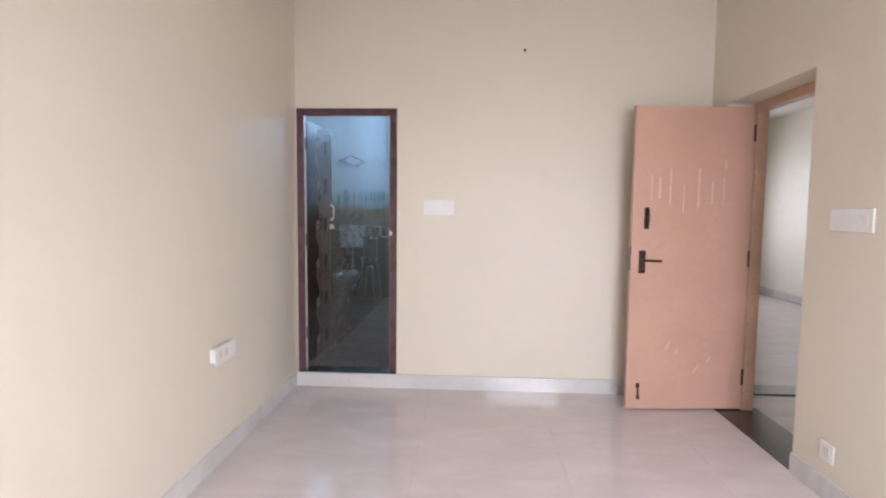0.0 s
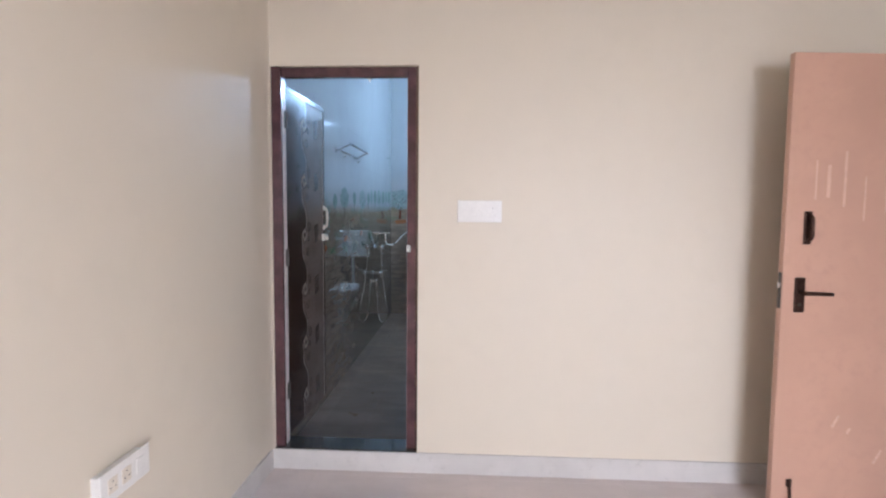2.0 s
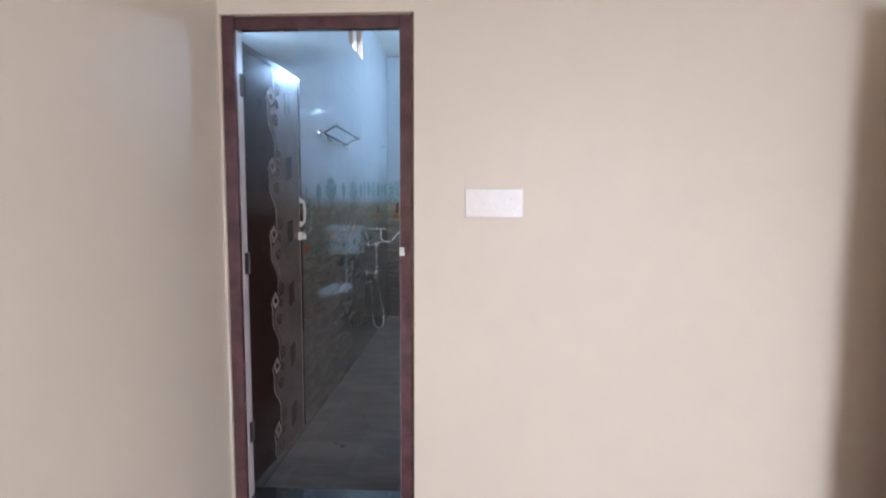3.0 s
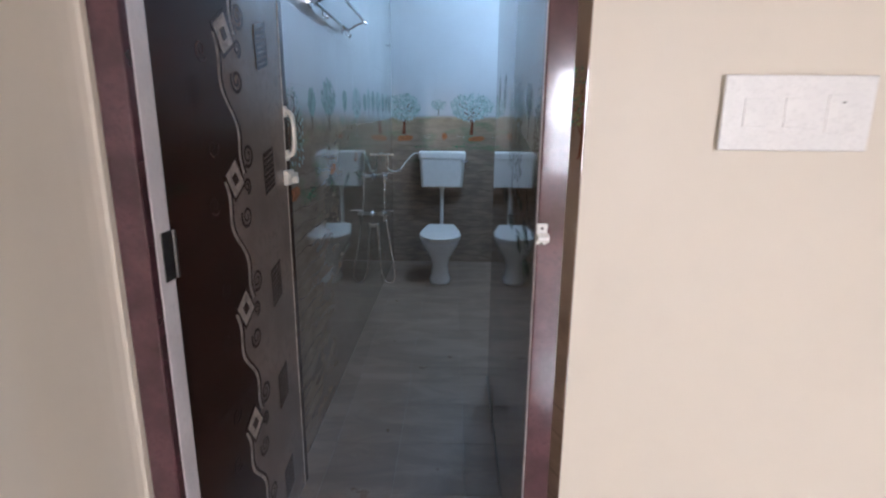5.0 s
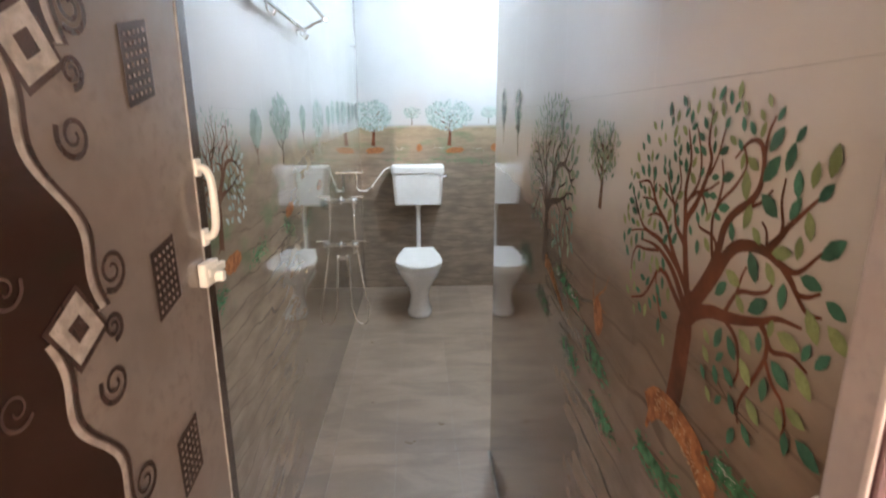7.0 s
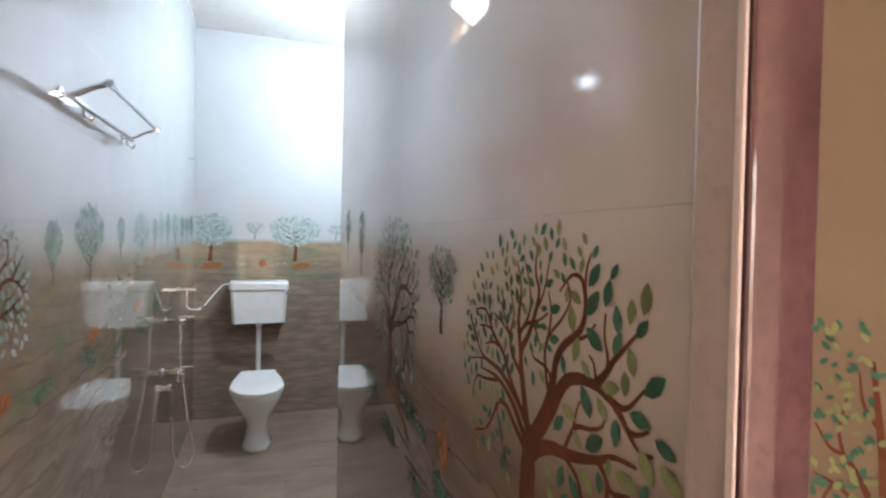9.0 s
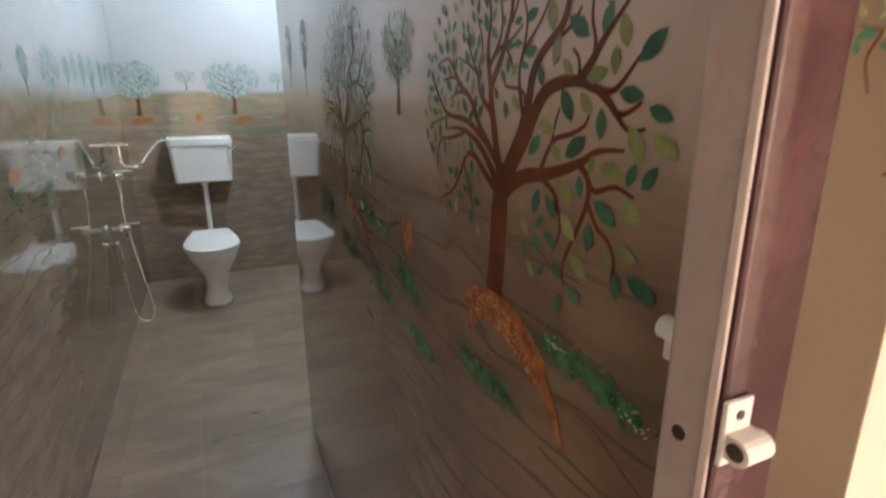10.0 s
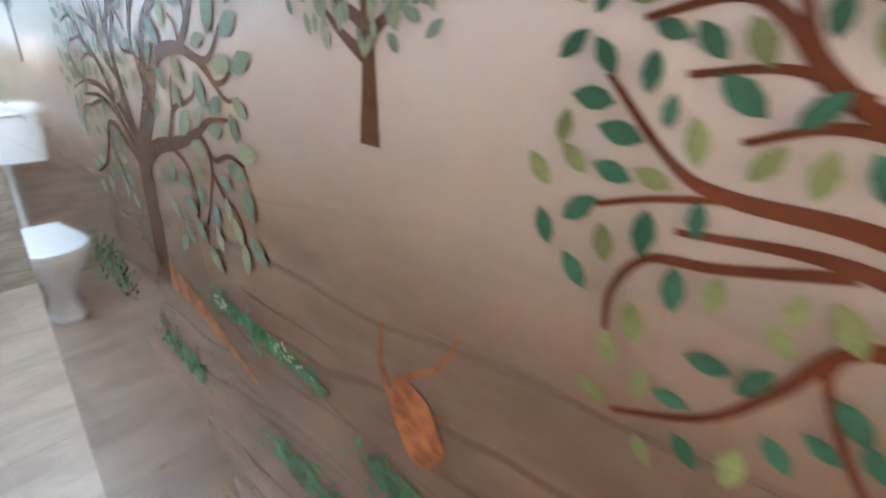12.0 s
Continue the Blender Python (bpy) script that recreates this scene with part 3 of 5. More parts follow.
hz = 1.335
grip_pts = [HINGE + along * (leaf_w - 0.028) + face * d + Vector((0, 0, z)) for d, z in
            ((0.0, hz + 0.064), (0.012, hz + 0.063), (0.022, hz + 0.052), (0.026, hz + 0.025), (0.026, hz - 0.025), (0.022, hz - 0.052), (0.012, hz - 0.063), (0.0, hz - 0.064))]
grip = part("handle", tube(curve_points(grip_pts, 4), 0.0072, 10), IVORY_PLASTIC, bath_door, "ivory plastic pull handle", True)
for z in (hz + 0.064, hz - 0.064):
    part("handle_foot", on_leaf(soft_box(leaf_w - 0.038, leaf_w - 0.016, -0.006, 0.0, z - 0.016, z + 0.016, 0.003)), IVORY_PLASTIC, grip)
bz = 1.208
latch = part("bolt_body", on_leaf(soft_box(leaf_w - 0.068, leaf_w - 0.012, -0.016, 0.0, bz - 0.024, bz + 0.02, 0.004)), IVORY_PLASTIC, bath_door, "ivory plastic latch bolt")
part("bolt_bar", on_leaf(soft_box(leaf_w - 0.06, leaf_w + 0.008, -0.02, -0.01, bz - 0.006, bz + 0.01, 0.003)), IVORY_PLASTIC, latch)
part("bolt_knob", on_leaf(soft_box(leaf_w - 0.04, leaf_w - 0.026, -0.034, -0.016, bz - 0.02, bz + 0.0, 0.004)), IVORY_PLASTIC, latch)
for z in (0.4, 1.13, 1.86):
    hinge = bmesh.new()
    tube([(DOOR_L + 0.053, 3.75, z - 0.045), (DOOR_L + 0.053, 3.75, z + 0.045)], 0.004, 8, bm=hinge)
    box(hinge, DOOR_L + 0.05, DOOR_L + 0.0525, 3.712, 3.744, z - 0.045, z + 0.045)
    part("hinge", hinge, DULL_STEEL, bath_door, "dull steel butt hinge")

kx, kz = -0.183, 1.188
keeper = thing("strike_keeper", (kx, FRAME_Y0, kz), "white plastic bolt keeper screwed to the door frame", "door fitting")
part("keeper_plate", soft_box(kx - 0.013, kx + 0.009, FRAME_Y0 - 0.004, FRAME_Y0 - 0.0003, kz - 0.02, kz + 0.022, 0.0016), WHITE_PLASTIC, keeper)
part("keeper_barrel", tube([(kx - 0.011, FRAME_Y0 - 0.0105, kz - 0.006), (kx + 0.011, FRAME_Y0 - 0.0105, kz - 0.006)], 0.0085, 16), WHITE_PLASTIC, keeper, smooth=False)
part("keeper_saddle", soft_box(kx - 0.0107, kx + 0.0107, FRAME_Y0 - 0.0105, FRAME_Y0 - 0.0004, kz - 0.014, kz + 0.002, 0.001), WHITE_PLASTIC, keeper)
part("barrel_hole", tube([(kx - 0.0114, FRAME_Y0 - 0.0105, kz - 0.006), (kx - 0.009, FRAME_Y0 - 0.0105, kz - 0.006)], 0.0055, 14), DARK_HOLE, keeper)
for dz in (-0.0175, 0.0125):
    part("screw", tube([(kx - 0.002, FRAME_Y0 - 0.005, kz + dz), (kx - 0.002, FRAME_Y0 - 0.003, kz + dz)], 0.003, 8), DULL_STEEL, keeper)
keeper.matrix_basis = pose(kx, FRAME_Y0, kz) @ Matrix.Scale(0.85, 4)
sx, sy, sz = -0.161, 3.748, 1.212
stop = thing("bolt_socket", (sx, sy, sz), "white plastic bolt socket on the inner frame edge", "door fitting")
part("socket_body", tube([(sx, sy - 0.006, sz), (sx, sy + 0.01, sz)], 0.0095, 16), WHITE_PLASTIC, stop)
part("socket_hole", tube([(sx, sy - 0.0066, sz), (sx, sy - 0.004, sz)], 0.0055, 12), DARK_HOLE, stop)
part("socket_tail", soft_box(sx - 0.001, sx + 0.012, sy - 0.004, sy + 0.008, sz - 0.026, sz - 0.005, 0.002), WHITE_PLASTIC, stop)
stop.matrix_basis = pose(sx, sy, sz) @ Matrix.Scale(0.8, 4)
for z in (1.115, 1.173):
    part("screw_hole", tube([(DOOR_R - 0.0578, 3.712, z), (DOOR_R - 0.0558, 3.712, z)], 0.0042, 10), DARK_HOLE, frame_1)

# ---- bedroom door ----
wood_frame = thing("door_frame", (2.33, 3.02, 0), "salmon painted wooden door frame in the doorway", "door frame", kind="structure")
part("jamb", soft_box(2.314, 2.39, OPEN_B - 0.06, OPEN_B, 0.004, OPEN_TOP, 0.004), FRAME_WOOD, wood_frame)
part("jamb", soft_box(2.314, 2.39, OPEN_A, OPEN_A + 0.06, 0.004, OPEN_TOP, 0.004), FRAME_WOOD, wood_frame)
part("head", soft_box(2.314, 2.39, OPEN_A + 0.06, OPEN_B - 0.06, OPEN_TOP - 0.06, OPEN_TOP, 0.004), FRAME_WOOD, wood_frame)

wood_door = thing("door_2", (2.28, 3.36, 0.01), "open salmon painted flush wooden door with bronze fittings", "door")
A, B = Vector((2.312, 3.392, 0)), Vector((1.507, 3.332, 0))
wd = (B - A).normalized()
ww = (B - A).length
wf = Vector((-wd.y, wd.x, 0))
wf = wf if wf.y < 0 else -wf
wood_m = Matrix.Translation(A) @ Matrix((wd, -wf, Vector((0, 0, 1)))).transposed().to_4x4()


def on_wood(bm):
    bmesh.ops.transform(bm, matrix=wood_m, verts=bm.verts[:])
    bmesh.ops.recalc_face_normals(bm, faces=bm.faces[:])
    return bm


part("leaf", on_wood(soft_box(0, ww, 0, 0.034, 0.012, 2.075, 0.003)), DOOR_WOOD, wood_door)
u0 = ww - 0.075
plate = part("handle_plate", on_wood(soft_box(u0 - 0.022, u0 + 0.022, -0.008, 0, 0.955, 1.11, 0.007, 3)), BRONZE, wood_door, "dark bronze lever plate")
part("lever", on_wood(tube(curve_points([(u0, 0, 1.045), (u0, -0.045, 1.045), (u0 - 0.03, -0.05, 1.045), (u0 - 0.115, -0.048, 1.042)], 5), 0.0085, 10)), BRONZE, plate, smooth=True)
part("keyhole", on_wood(tube([(u0, -0.0095, 0.99), (u0, -0.007, 0.99)], 0.008, 10)), DARK_HOLE, plate)
pull = part("pull_plate", on_wood(soft_box(u0 - 0.036, u0 - 0.004, -0.006, 0, 1.255, 1.4, 0.006, 3)), BRONZE, wood_door, "dark bronze pull handle")
part("pull", on_wood(tube(curve_points([(u0 - 0.02, -0.004, 1.385), (u0 - 0.02, -0.03, 1.37), (u0 - 0.02, -0.034, 1.328), (u0 - 0.02, -0.03, 1.285), (u0 - 0.02, -0.004, 1.27)], 5), 0.008, 10)), BRONZE, pull, smooth=True)
stay = part("door_stop", on_wood(soft_box(u0 - 0.015, u0 + 0.01, -0.008, 0, 0.16, 0.195, 0.004)), BRONZE, wood_door, "dark bronze foot bolt")
part("stop_arm", on_wood(tube([(u0 - 0.003, -0.01, 0.165), (u0 - 0.003, -0.016, 0.115), (u0 - 0.003, -0.016, 0.09)], [0.006, 0.006, 0.013], 10)), BRONZE, stay)
part("latch_face", on_wood(boxes((ww - 0.001, ww + 0.002, 0.006, 0.028, 0.97, 1.13))), DULL_STEEL, wood_door)
part("latch_tongue", on_wood(soft_box(ww + 0.001, ww + 0.012, 0.01, 0.022, 1.06, 1.085, 0.002)), CHROME, wood_door)
for z in (0.24, 1.06, 1.9):
    part("hinge", on_wood(tube([(0.004, -0.006, z - 0.055), (0.004, -0.006, z + 0.055)], 0.0075, 8)), BRONZE, wood_door, "dark bronze butt hinge")

# thin pale streaks: upright at mid height, slanted near the foot
marks = bmesh.new()
for k, (u, z0, z1) in enumerate(((0.17, 1.42, 1.6), (0.245, 1.43, 1.57), (0.335, 1.4, 1.66), (0.44, 1.36, 1.55), (0.53, 1.42, 1.66), (0.6, 1.46, 1.6), (0.66, 1.45, 1.62), (0.16, 1.66, 1.72))):
    u = u + 0.02
    box(marks, u, u + 0.008 + 0.004 * (k % 3), -0.0006, 0.0004, z0, z1)
for u, z, ln in ((0.25, 0.33, 0.05), (0.34, 0.26, 0.07), (0.47, 0.4, 0.03), (0.54, 0.43, 0.06)):
    box(marks, 0, 0.012, -0.0006, 0.0004, 0, ln, Matrix.Translation((u, 0, z)) @ Matrix.Rotation(radians(-28), 4, "Y"))
part("pale_streaks", on_wood(marks), PALE_STREAK, wood_door, "thin pale streaks on the door leaf")

hall_door = thing("door_3", (5.420, 6.70, 0.01), "closed brown varnished wooden door in the hall", "door")
part("leaf", soft_box(5.405, 5.445, 6.27, 7.14, 0.01, 2.05, 0.004), HALL_WOOD, hall_door)
for z0, z1 in ((0.2, 0.95), (1.1, 1.9)):
    part("panel", soft_box(5.398, 5.407, 6.39, 7.02, z0, z1, 0.004), HALL_WOOD, hall_door)
part("foot_bolt", tube([(5.395, 7.07, 0.02), (5.395, 7.07, 0.16)], 0.008, 8), CHROME, hall_door)
hall_frame = thing("door_frame", (5.430, 6.70, 0), "brown wooden door frame in the hall", "door frame", kind="structure")
part("jamb", soft_box(5.410, 5.449, 6.19, 6.26, 0, 2.12, 0.003), HALL_WOOD, hall_frame)
part("jamb", soft_box(5.410, 5.449, 7.15, 7.22, 0, 2.12, 0.003), HALL_WOOD, hall_frame)
part("head", soft_box(5.410, 5.449, 6.26, 7.15, 2.06, 2.12, 0.003), HALL_WOOD, hall_frame)


# ---- switches and sockets ----
def wall_plate(name, label, origin, u, n, w, h, modules, category, horizontal=True):
    """A plate with raised rim and a row of rocker or socket modules; origin is its lower corner."""
    o, u, n = Vector(origin), Vector(u), Vector(n)
    z = Vector((0, 0, 1))
    t = thing(name, (*(o + u * w / 2 + z * h / 2),), label, category)
    m = Matrix.Translation(o) @ Matrix((u, z, n)).transposed().to_4x4()

    def laid(b):
        bmesh.ops.transform(b, matrix=m, verts=b.verts[:])
        bmesh.ops.recalc_face_normals(b, faces=b.faces[:])
        return b
    part("back_box", laid(soft_box(0.012, w - 0.012, 0.012, h - 0.012, -0.026 if name == "socket_plate" and w > 0.2 else 0, 0.005, 0.002)), WHITE_PLASTIC, t)
    pl = part("plate", laid(soft_box(0, w, 0, h, 0.004, 0.011, 0.003, 3)), WHITE_PLASTIC, t)
    for a0, a1, b0, b1, kind in modules:
        mod = part("module", laid(soft_box(a0, a1, b0, b1, 0.0105, 0.0128, 0.001)), IVORY_PLASTIC if kind == "socket" else WHITE_PLASTIC, pl)
        if kind == "socket":
            cx, cz = (a0 + a1) / 2, (b0 + b1) / 2
            for dx, dz in ((0, 0.012), (-0.01, -0.006), (0.01, -0.006)):
                part("pin_hole", laid(tube([(cx + dx, cz + dz, 0.0124), (cx + dx, cz + dz, 0.0132)], 0.0022, 8)), DARK_HOLE, mod)
        elif kind == "led":
            part("indicator", laid(tube([((a0 + a1) / 2, b1 - 0.012, 0.0124), ((a0 + a1) / 2, b1 - 0.012, 0.0134)], 0.0018, 8)), DARK_HOLE, mod)
    return t


wall_plate("switch_plate", "white rectangular switch plate on the cream wall", (0.07, NORTH, 1.331), (1, 0, 0), (0, -1, 0), 0.225, 0.111,
           [(0.032, 0.068, 0.035, 0.078, "switch"), (0.092, 0.128, 0.035, 0.078, "switch"), (0.155, 0.2, 0.028, 0.084, "led")], "switch")
wall_plate("socket_plate", "white socket plate low on the cream side wall", (WEST + 0.026, 2.33, 0.552), (0, 1, 0), (1, 0, 0), 0.222, 0.095,
           [(0.03, 0.07, 0.025, 0.07, "socket"), (0.09, 0.13, 0.025, 0.07, "socket"), (0.155, 0.195, 0.025, 0.07, "switch")], "socket")
wall_plate("switch_plate", "white switch plate on the wall beside the doorway", (EAST, 2.345, 1.29), (0, -1, 0), (-1, 0, 0), 0.27, 0.105,
           [(0.03, 0.14, 0.03, 0.075, "switch"), (0.16, 0.24, 0.03, 0.075, "led")], "switch")
wall_plate("socket_plate", "small white socket plate above the skirting", (EAST, 2.312, 0.19), (0, -1, 0), (-1, 0, 0), 0.095, 0.09,
           [(0.025, 0.07, 0.02, 0.07, "socket")], "socket")
peg = thing("wall_plug", (0.797, NORTH, 2.528), "small dark wall plug high on the cream wall", "wall plug")
part("plug", tube([(0.797, NORTH + 0.001, 2.528), (0.797, NORTH - 0.012, 2.528)], [0.011, 0.009], 10), DARK_HOLE, peg)


# ---- toilet ----
WX = -0.45
toilet = thing("toilet", (WX, 7.75, WC_Z), "white glazed ceramic pedestal toilet with closed lid", "toilet")


def oval(cx, cy, rx, ry_front, ry_back, z, n=36, flat=0.0):
    pts = []
    for k in range(n):
        a = 2 * math.pi * k / n
        s, c = math.sin(a), math.cos(a)
        y = s * (ry_back if s > 0 else ry_front)
        y = min(y, ry_back - flat) if flat else y
        pts.append((cx + rx * math.copysign(abs(c) ** 0.85, c), cy + math.copysign(abs(y), y), z))
    return pts


F = WC_Z
bowl = loft([oval(WX, 7.66, 0.105, 0.15, 0.2, F), oval(WX, 7.66, 0.105, 0.148, 0.2, F + 0.03), oval(WX, 7.665, 0.085, 0.12, 0.18, F + 0.08), oval(WX, 7.67, 0.078, 0.11, 0.175, F + 0.16),
             oval(WX, 7.67, 0.1, 0.14, 0.19, F + 0.24), oval(WX, 7.67, 0.15, 0.2, 0.22, F + 0.32), oval(WX, 7.67, 0.178, 0.235, 0.25, F + 0.375), oval(WX, 7.67, 0.185, 0.245, 0.34, F + 0.41), oval(WX, 7.67, 0.18, 0.24, 0.335, F + 0.42)])
part("bowl", bowl, CERAMIC, toilet, smooth=True)


def lid_outline(z, grow):
    """Round at the front, straight tapered shoulders at the back."""
    pts = []
    for k in range(25):
        a = math.pi + math.pi * k / 24
        pts.append((WX + (0.192 + grow) * math.cos(a), 7.665 + (0.25 + grow) * math.sin(a), z))
    pts += [(WX + 0.18 + grow, 7.8, z + 0.006), (WX + 0.128 + grow, 8.02 + grow, z + 0.025), (WX - 0.128 - grow, 8.02 + grow, z + 0.025), (WX - 0.18 - grow, 7.8, z + 0.006)]
    return pts


part("seat", loft([lid_outline(F + 0.421, 0), lid_outline(F + 0.437, 0.002)]), WHITE_PLASTIC, toilet, "white plastic seat ring")
part("lid", loft([lid_outline(F + 0.44, 0.0), lid_outline(F + 0.444, 0.004), lid_outline(F + 0.456, 0.003), lid_outline(F + 0.462, -0.012)]), WHITE_PLASTIC, toilet, "white plastic lid")
for dx in (-0.07, 0.07):
    part("lid_hinge", tube([(WX + dx - 0.02, 8.03, F + 0.462), (WX + dx + 0.02, 8.03, F + 0.462)], 0.011, 10), WHITE_PLASTIC, toilet)
part("outlet", tube(curve_points([(WX, 7.85, F + 0.14), (WX, 8.1, F + 0.16), (WX, BATH_N, F + 0.17)], 4), 0.055, 14), CERAMIC, toilet, smooth=True)

cistern = thing("cistern", (WX, 8.27, 0.76), "white plastic wall-hung flush cistern with side lever", "cistern")


def tank_ring(z, w, y0, r=0.035):
    x0, x1, y1 = WX - w / 2, WX + w / 2, BATH_N
    pts = []
    for cx, cy, a0 in ((x1 - r, y0 + r, -90), (x0 + r, y0 + r, 180)):
        arc = [(cx + r * math.cos(radians(a0 + s)), cy + r * math.sin(radians(a0 + s)), z) for s in (0, 22, 45, 68, 90)]
        pts += arc
    order = [(x1, y1, z)] + pts[4::-1] + pts[9:4:-1] + [(x0, y1, z)]
    return order


part("tank", loft([tank_ring(0.74, 0.405, 8.19), tank_ring(0.75, 0.425, 8.175), tank_ring(1.03, 0.462, 8.165)]), WHITE_PLASTIC, cistern)
part("tank_lid", loft([tank_ring(1.03, 0.474, 8.16), tank_ring(1.035, 0.482, 8.155), tank_ring(1.086, 0.482, 8.155), tank_ring(1.1, 0.466, 8.165)]), WHITE_PLASTIC, cistern, "white cistern lid")
part("flush_lever", tube(curve_points([(WX + 0.2, 8.17, 1.01), (WX + 0.215, 8.135, 1.01), (WX + 0.245, 8.13, 1.005), (WX + 0.265, 8.14, 1.015)], 4), 0.01, 8), CHROME, cistern, "chrome flush lever", True)
flush_pipe = thing("flush_pipe", (WX, 8.22, 0.33), "white plastic flush pipe from cistern to bowl", "pipe")
part("pipe", tube(curve_points([(WX, 8.26, 0.76), (WX, 8.26, 0.5), (WX, 8.25, 0.34), (WX, 8.18, 0.265), (WX, 7.97, 0.25)], 5), 0.019, 12), WHITE_PLASTIC, flush_pipe, smooth=True)
part("collar", tube([(WX, 8.26, 0.765), (WX, 8.26, 0.745), (WX, 8.26, 0.72), (WX, 8.26, 0.7)], [0.036, 0.036, 0.026, 0.022], 14), WHITE_PLASTIC, flush_pipe)


# ---- taps, hose and spray on the long wall ----
def tap(name, label, y, z, reach):
    t = thing(name, (BATH_W, y, z), label, "tap")
    part("flange", tube([(BATH_W, y, z), (BATH_W + 0.008, y, z)], [0.028, 0.024], 16), CHROME, t)
    part("body", tube([(BATH_W + 0.005, y, z), (BATH_W + reach * 0.5, y, z), (BATH_W + reach * 0.55, y, z), (BATH_W + reach, y, z)], [0.013, 0.013, 0.019, 0.019], 14), CHROME, t, smooth=True)
    part("spout", tube(curve_points([(BATH_W + reach * 0.75, y, z - 0.005), (BATH_W + reach * 0.76, y, z - 0.03), (BATH_W + reach * 0.76, y, z - 0.06)], 4), 0.011, 12), CHROME, t, smooth=True)
    part("lever", soft_box(BATH_W + reach * 0.6, BATH_W + reach + 0.05, y - 0.008, y + 0.008, z + 0.022, z + 0.032, 0.003), CHROME, t)
    return t


tap("tap", "chrome wall tap above the hand spray hose", 7.05, 0.955, 0.11)
tap("tap", "chrome lower wall tap beside the toilet", 6.95, 0.665, 0.12)
valve = thing("angle_valve", (BATH_W, 7.55, 1.1), "chrome angle valve feeding the cistern hose", "valve")
part("flange", tube([(BATH_W, 7.55, 1.1), (BATH_W + 0.008, 7.55, 1.1)], 0.026, 14), CHROME, valve)
part("body", tube([(BATH_W, 7.55, 1.1), (BATH_W + 0.075, 7.55, 1.1)], 0.014, 12), CHROME, valve)
part("knob", soft_box(BATH_W + 0.07, BATH_W + 0.11, 7.535, 7.565, 1.09, 1.112, 0.005), CHROME, valve)
part("outlet", tube([(BATH_W + 0.05, 7.55, 1.1), (BATH_W + 0.05, 7.55, 0.99)], 0.01, 10), CHROME, valve)
hose = thing("cistern_hose", (-0.85, 7.9, 1.0), "white flexible hose from valve to cistern", "hose")
part("hose", tube(curve_points([(BATH_W + 0.05, 7.55, 0.99), (BATH_W + 0.07, 7.6, 0.955), (BATH_W + 0.13, 7.75, 0.945), (BATH_W + 0.19, 7.9, 1.02), (BATH_W + 0.25, 8.08, 1.085), (WX - 0.23, 8.24, 1.075)], 6), 0.0048, 8), WHITE_PLASTIC, hose, smooth=True)
part("nut", tube([(BATH_W + 0.115, 7.72, 0.94), (BATH_W + 0.14, 7.77, 0.948)], 0.014, 8), CHROME, hose)
spray = thing("hand_spray", (BATH_W, 6.98, 0.5), "chrome health faucet spray with looping hose", "hand spray")
part("holder", soft_box(BATH_W, BATH_W + 0.035, 6.98, 7.01, 0.545, 0.575, 0.004), CHROME, spray)
part("wand", tube(curve_points([(BATH_W + 0.03, 6.995, 0.58), (BATH_W + 0.04, 6.99, 0.48), (BATH_W + 0.045, 6.98, 0.36)], 4), [0.013] * 4 + [0.01] * 5, 10), CHROME, spray, smooth=True)
part("hose", tube(curve_points([(BATH_W + 0.085, 7.05, 0.9), (BATH_W + 0.09, 7.03, 0.7), (BATH_W + 0.13, 7.0, 0.4), (BATH_W + 0.17, 6.97, 0.18), (BATH_W + 0.15, 6.95, 0.09), (BATH_W + 0.09, 6.95, 0.1), (BATH_W + 0.055, 6.97, 0.2), (BATH_W + 0.045, 6.98, 0.36)], 6), 0.006, 8), CHROME, spray, smooth=True)

# ---- towel rack ----
rack = thing("towel_rack", (BATH_W, 5.7, 1.89), "chrome two-bar towel rack high on the tiled wall", "towel rack")
for y in (5.285, 5.98):
    arm = part("bracket", tube(curve_points([(BATH_W, y, 1.885), (BATH_W + 0.04, y, 1.89), (BATH_W + 0.085, y, 1.915), (BATH_W + 0.128, y, 1.93)], 4), 0.008, 10), CHROME, rack, smooth=True)
    part("rosette", tube([(BATH_W, y, 1.885), (BATH_W + 0.008, y, 1.885)], 0.026, 14), CHROME, arm)
    part("bar_end", tube([(BATH_W + 0.128, y - 0.012, 1.93), (BATH_W + 0.128, y + 0.012, 1.93)], 0.014, 12), CHROME, arm)
part("front_bar", tube([(BATH_W + 0.128, 5.275, 1.93), (BATH_W + 0.128, 5.99, 1.93)], 0.0085, 12), CHROME, rack)
part("rear_bar", tube([(BATH_W + 0.035, 5.275, 1.88), (BATH_W + 0.035, 5.99, 1.88)], 0.0085, 12), CHROME, rack)
for y in (5.37, 5.9):
    part("hook", tube(curve_points([(BATH_W + 0.035, y, 1.872), (BATH_W + 0.038, y, 1.845), (BATH_W + 0.055, y, 1.835), (BATH_W + 0.065, y, 1.852)], 4), 0.005, 8), CHROME, rack, smooth=True)
hook = thing("robe_hook", (BATH_W, 7.9, 2.05), "small chrome robe hook on the tiled wall", "hook")
part("hook", tube([(BATH_W, 7.95, 2.08), (BATH_W + 0.05, 7.95, 2.08)], 0.009, 10), CHROME, hook)

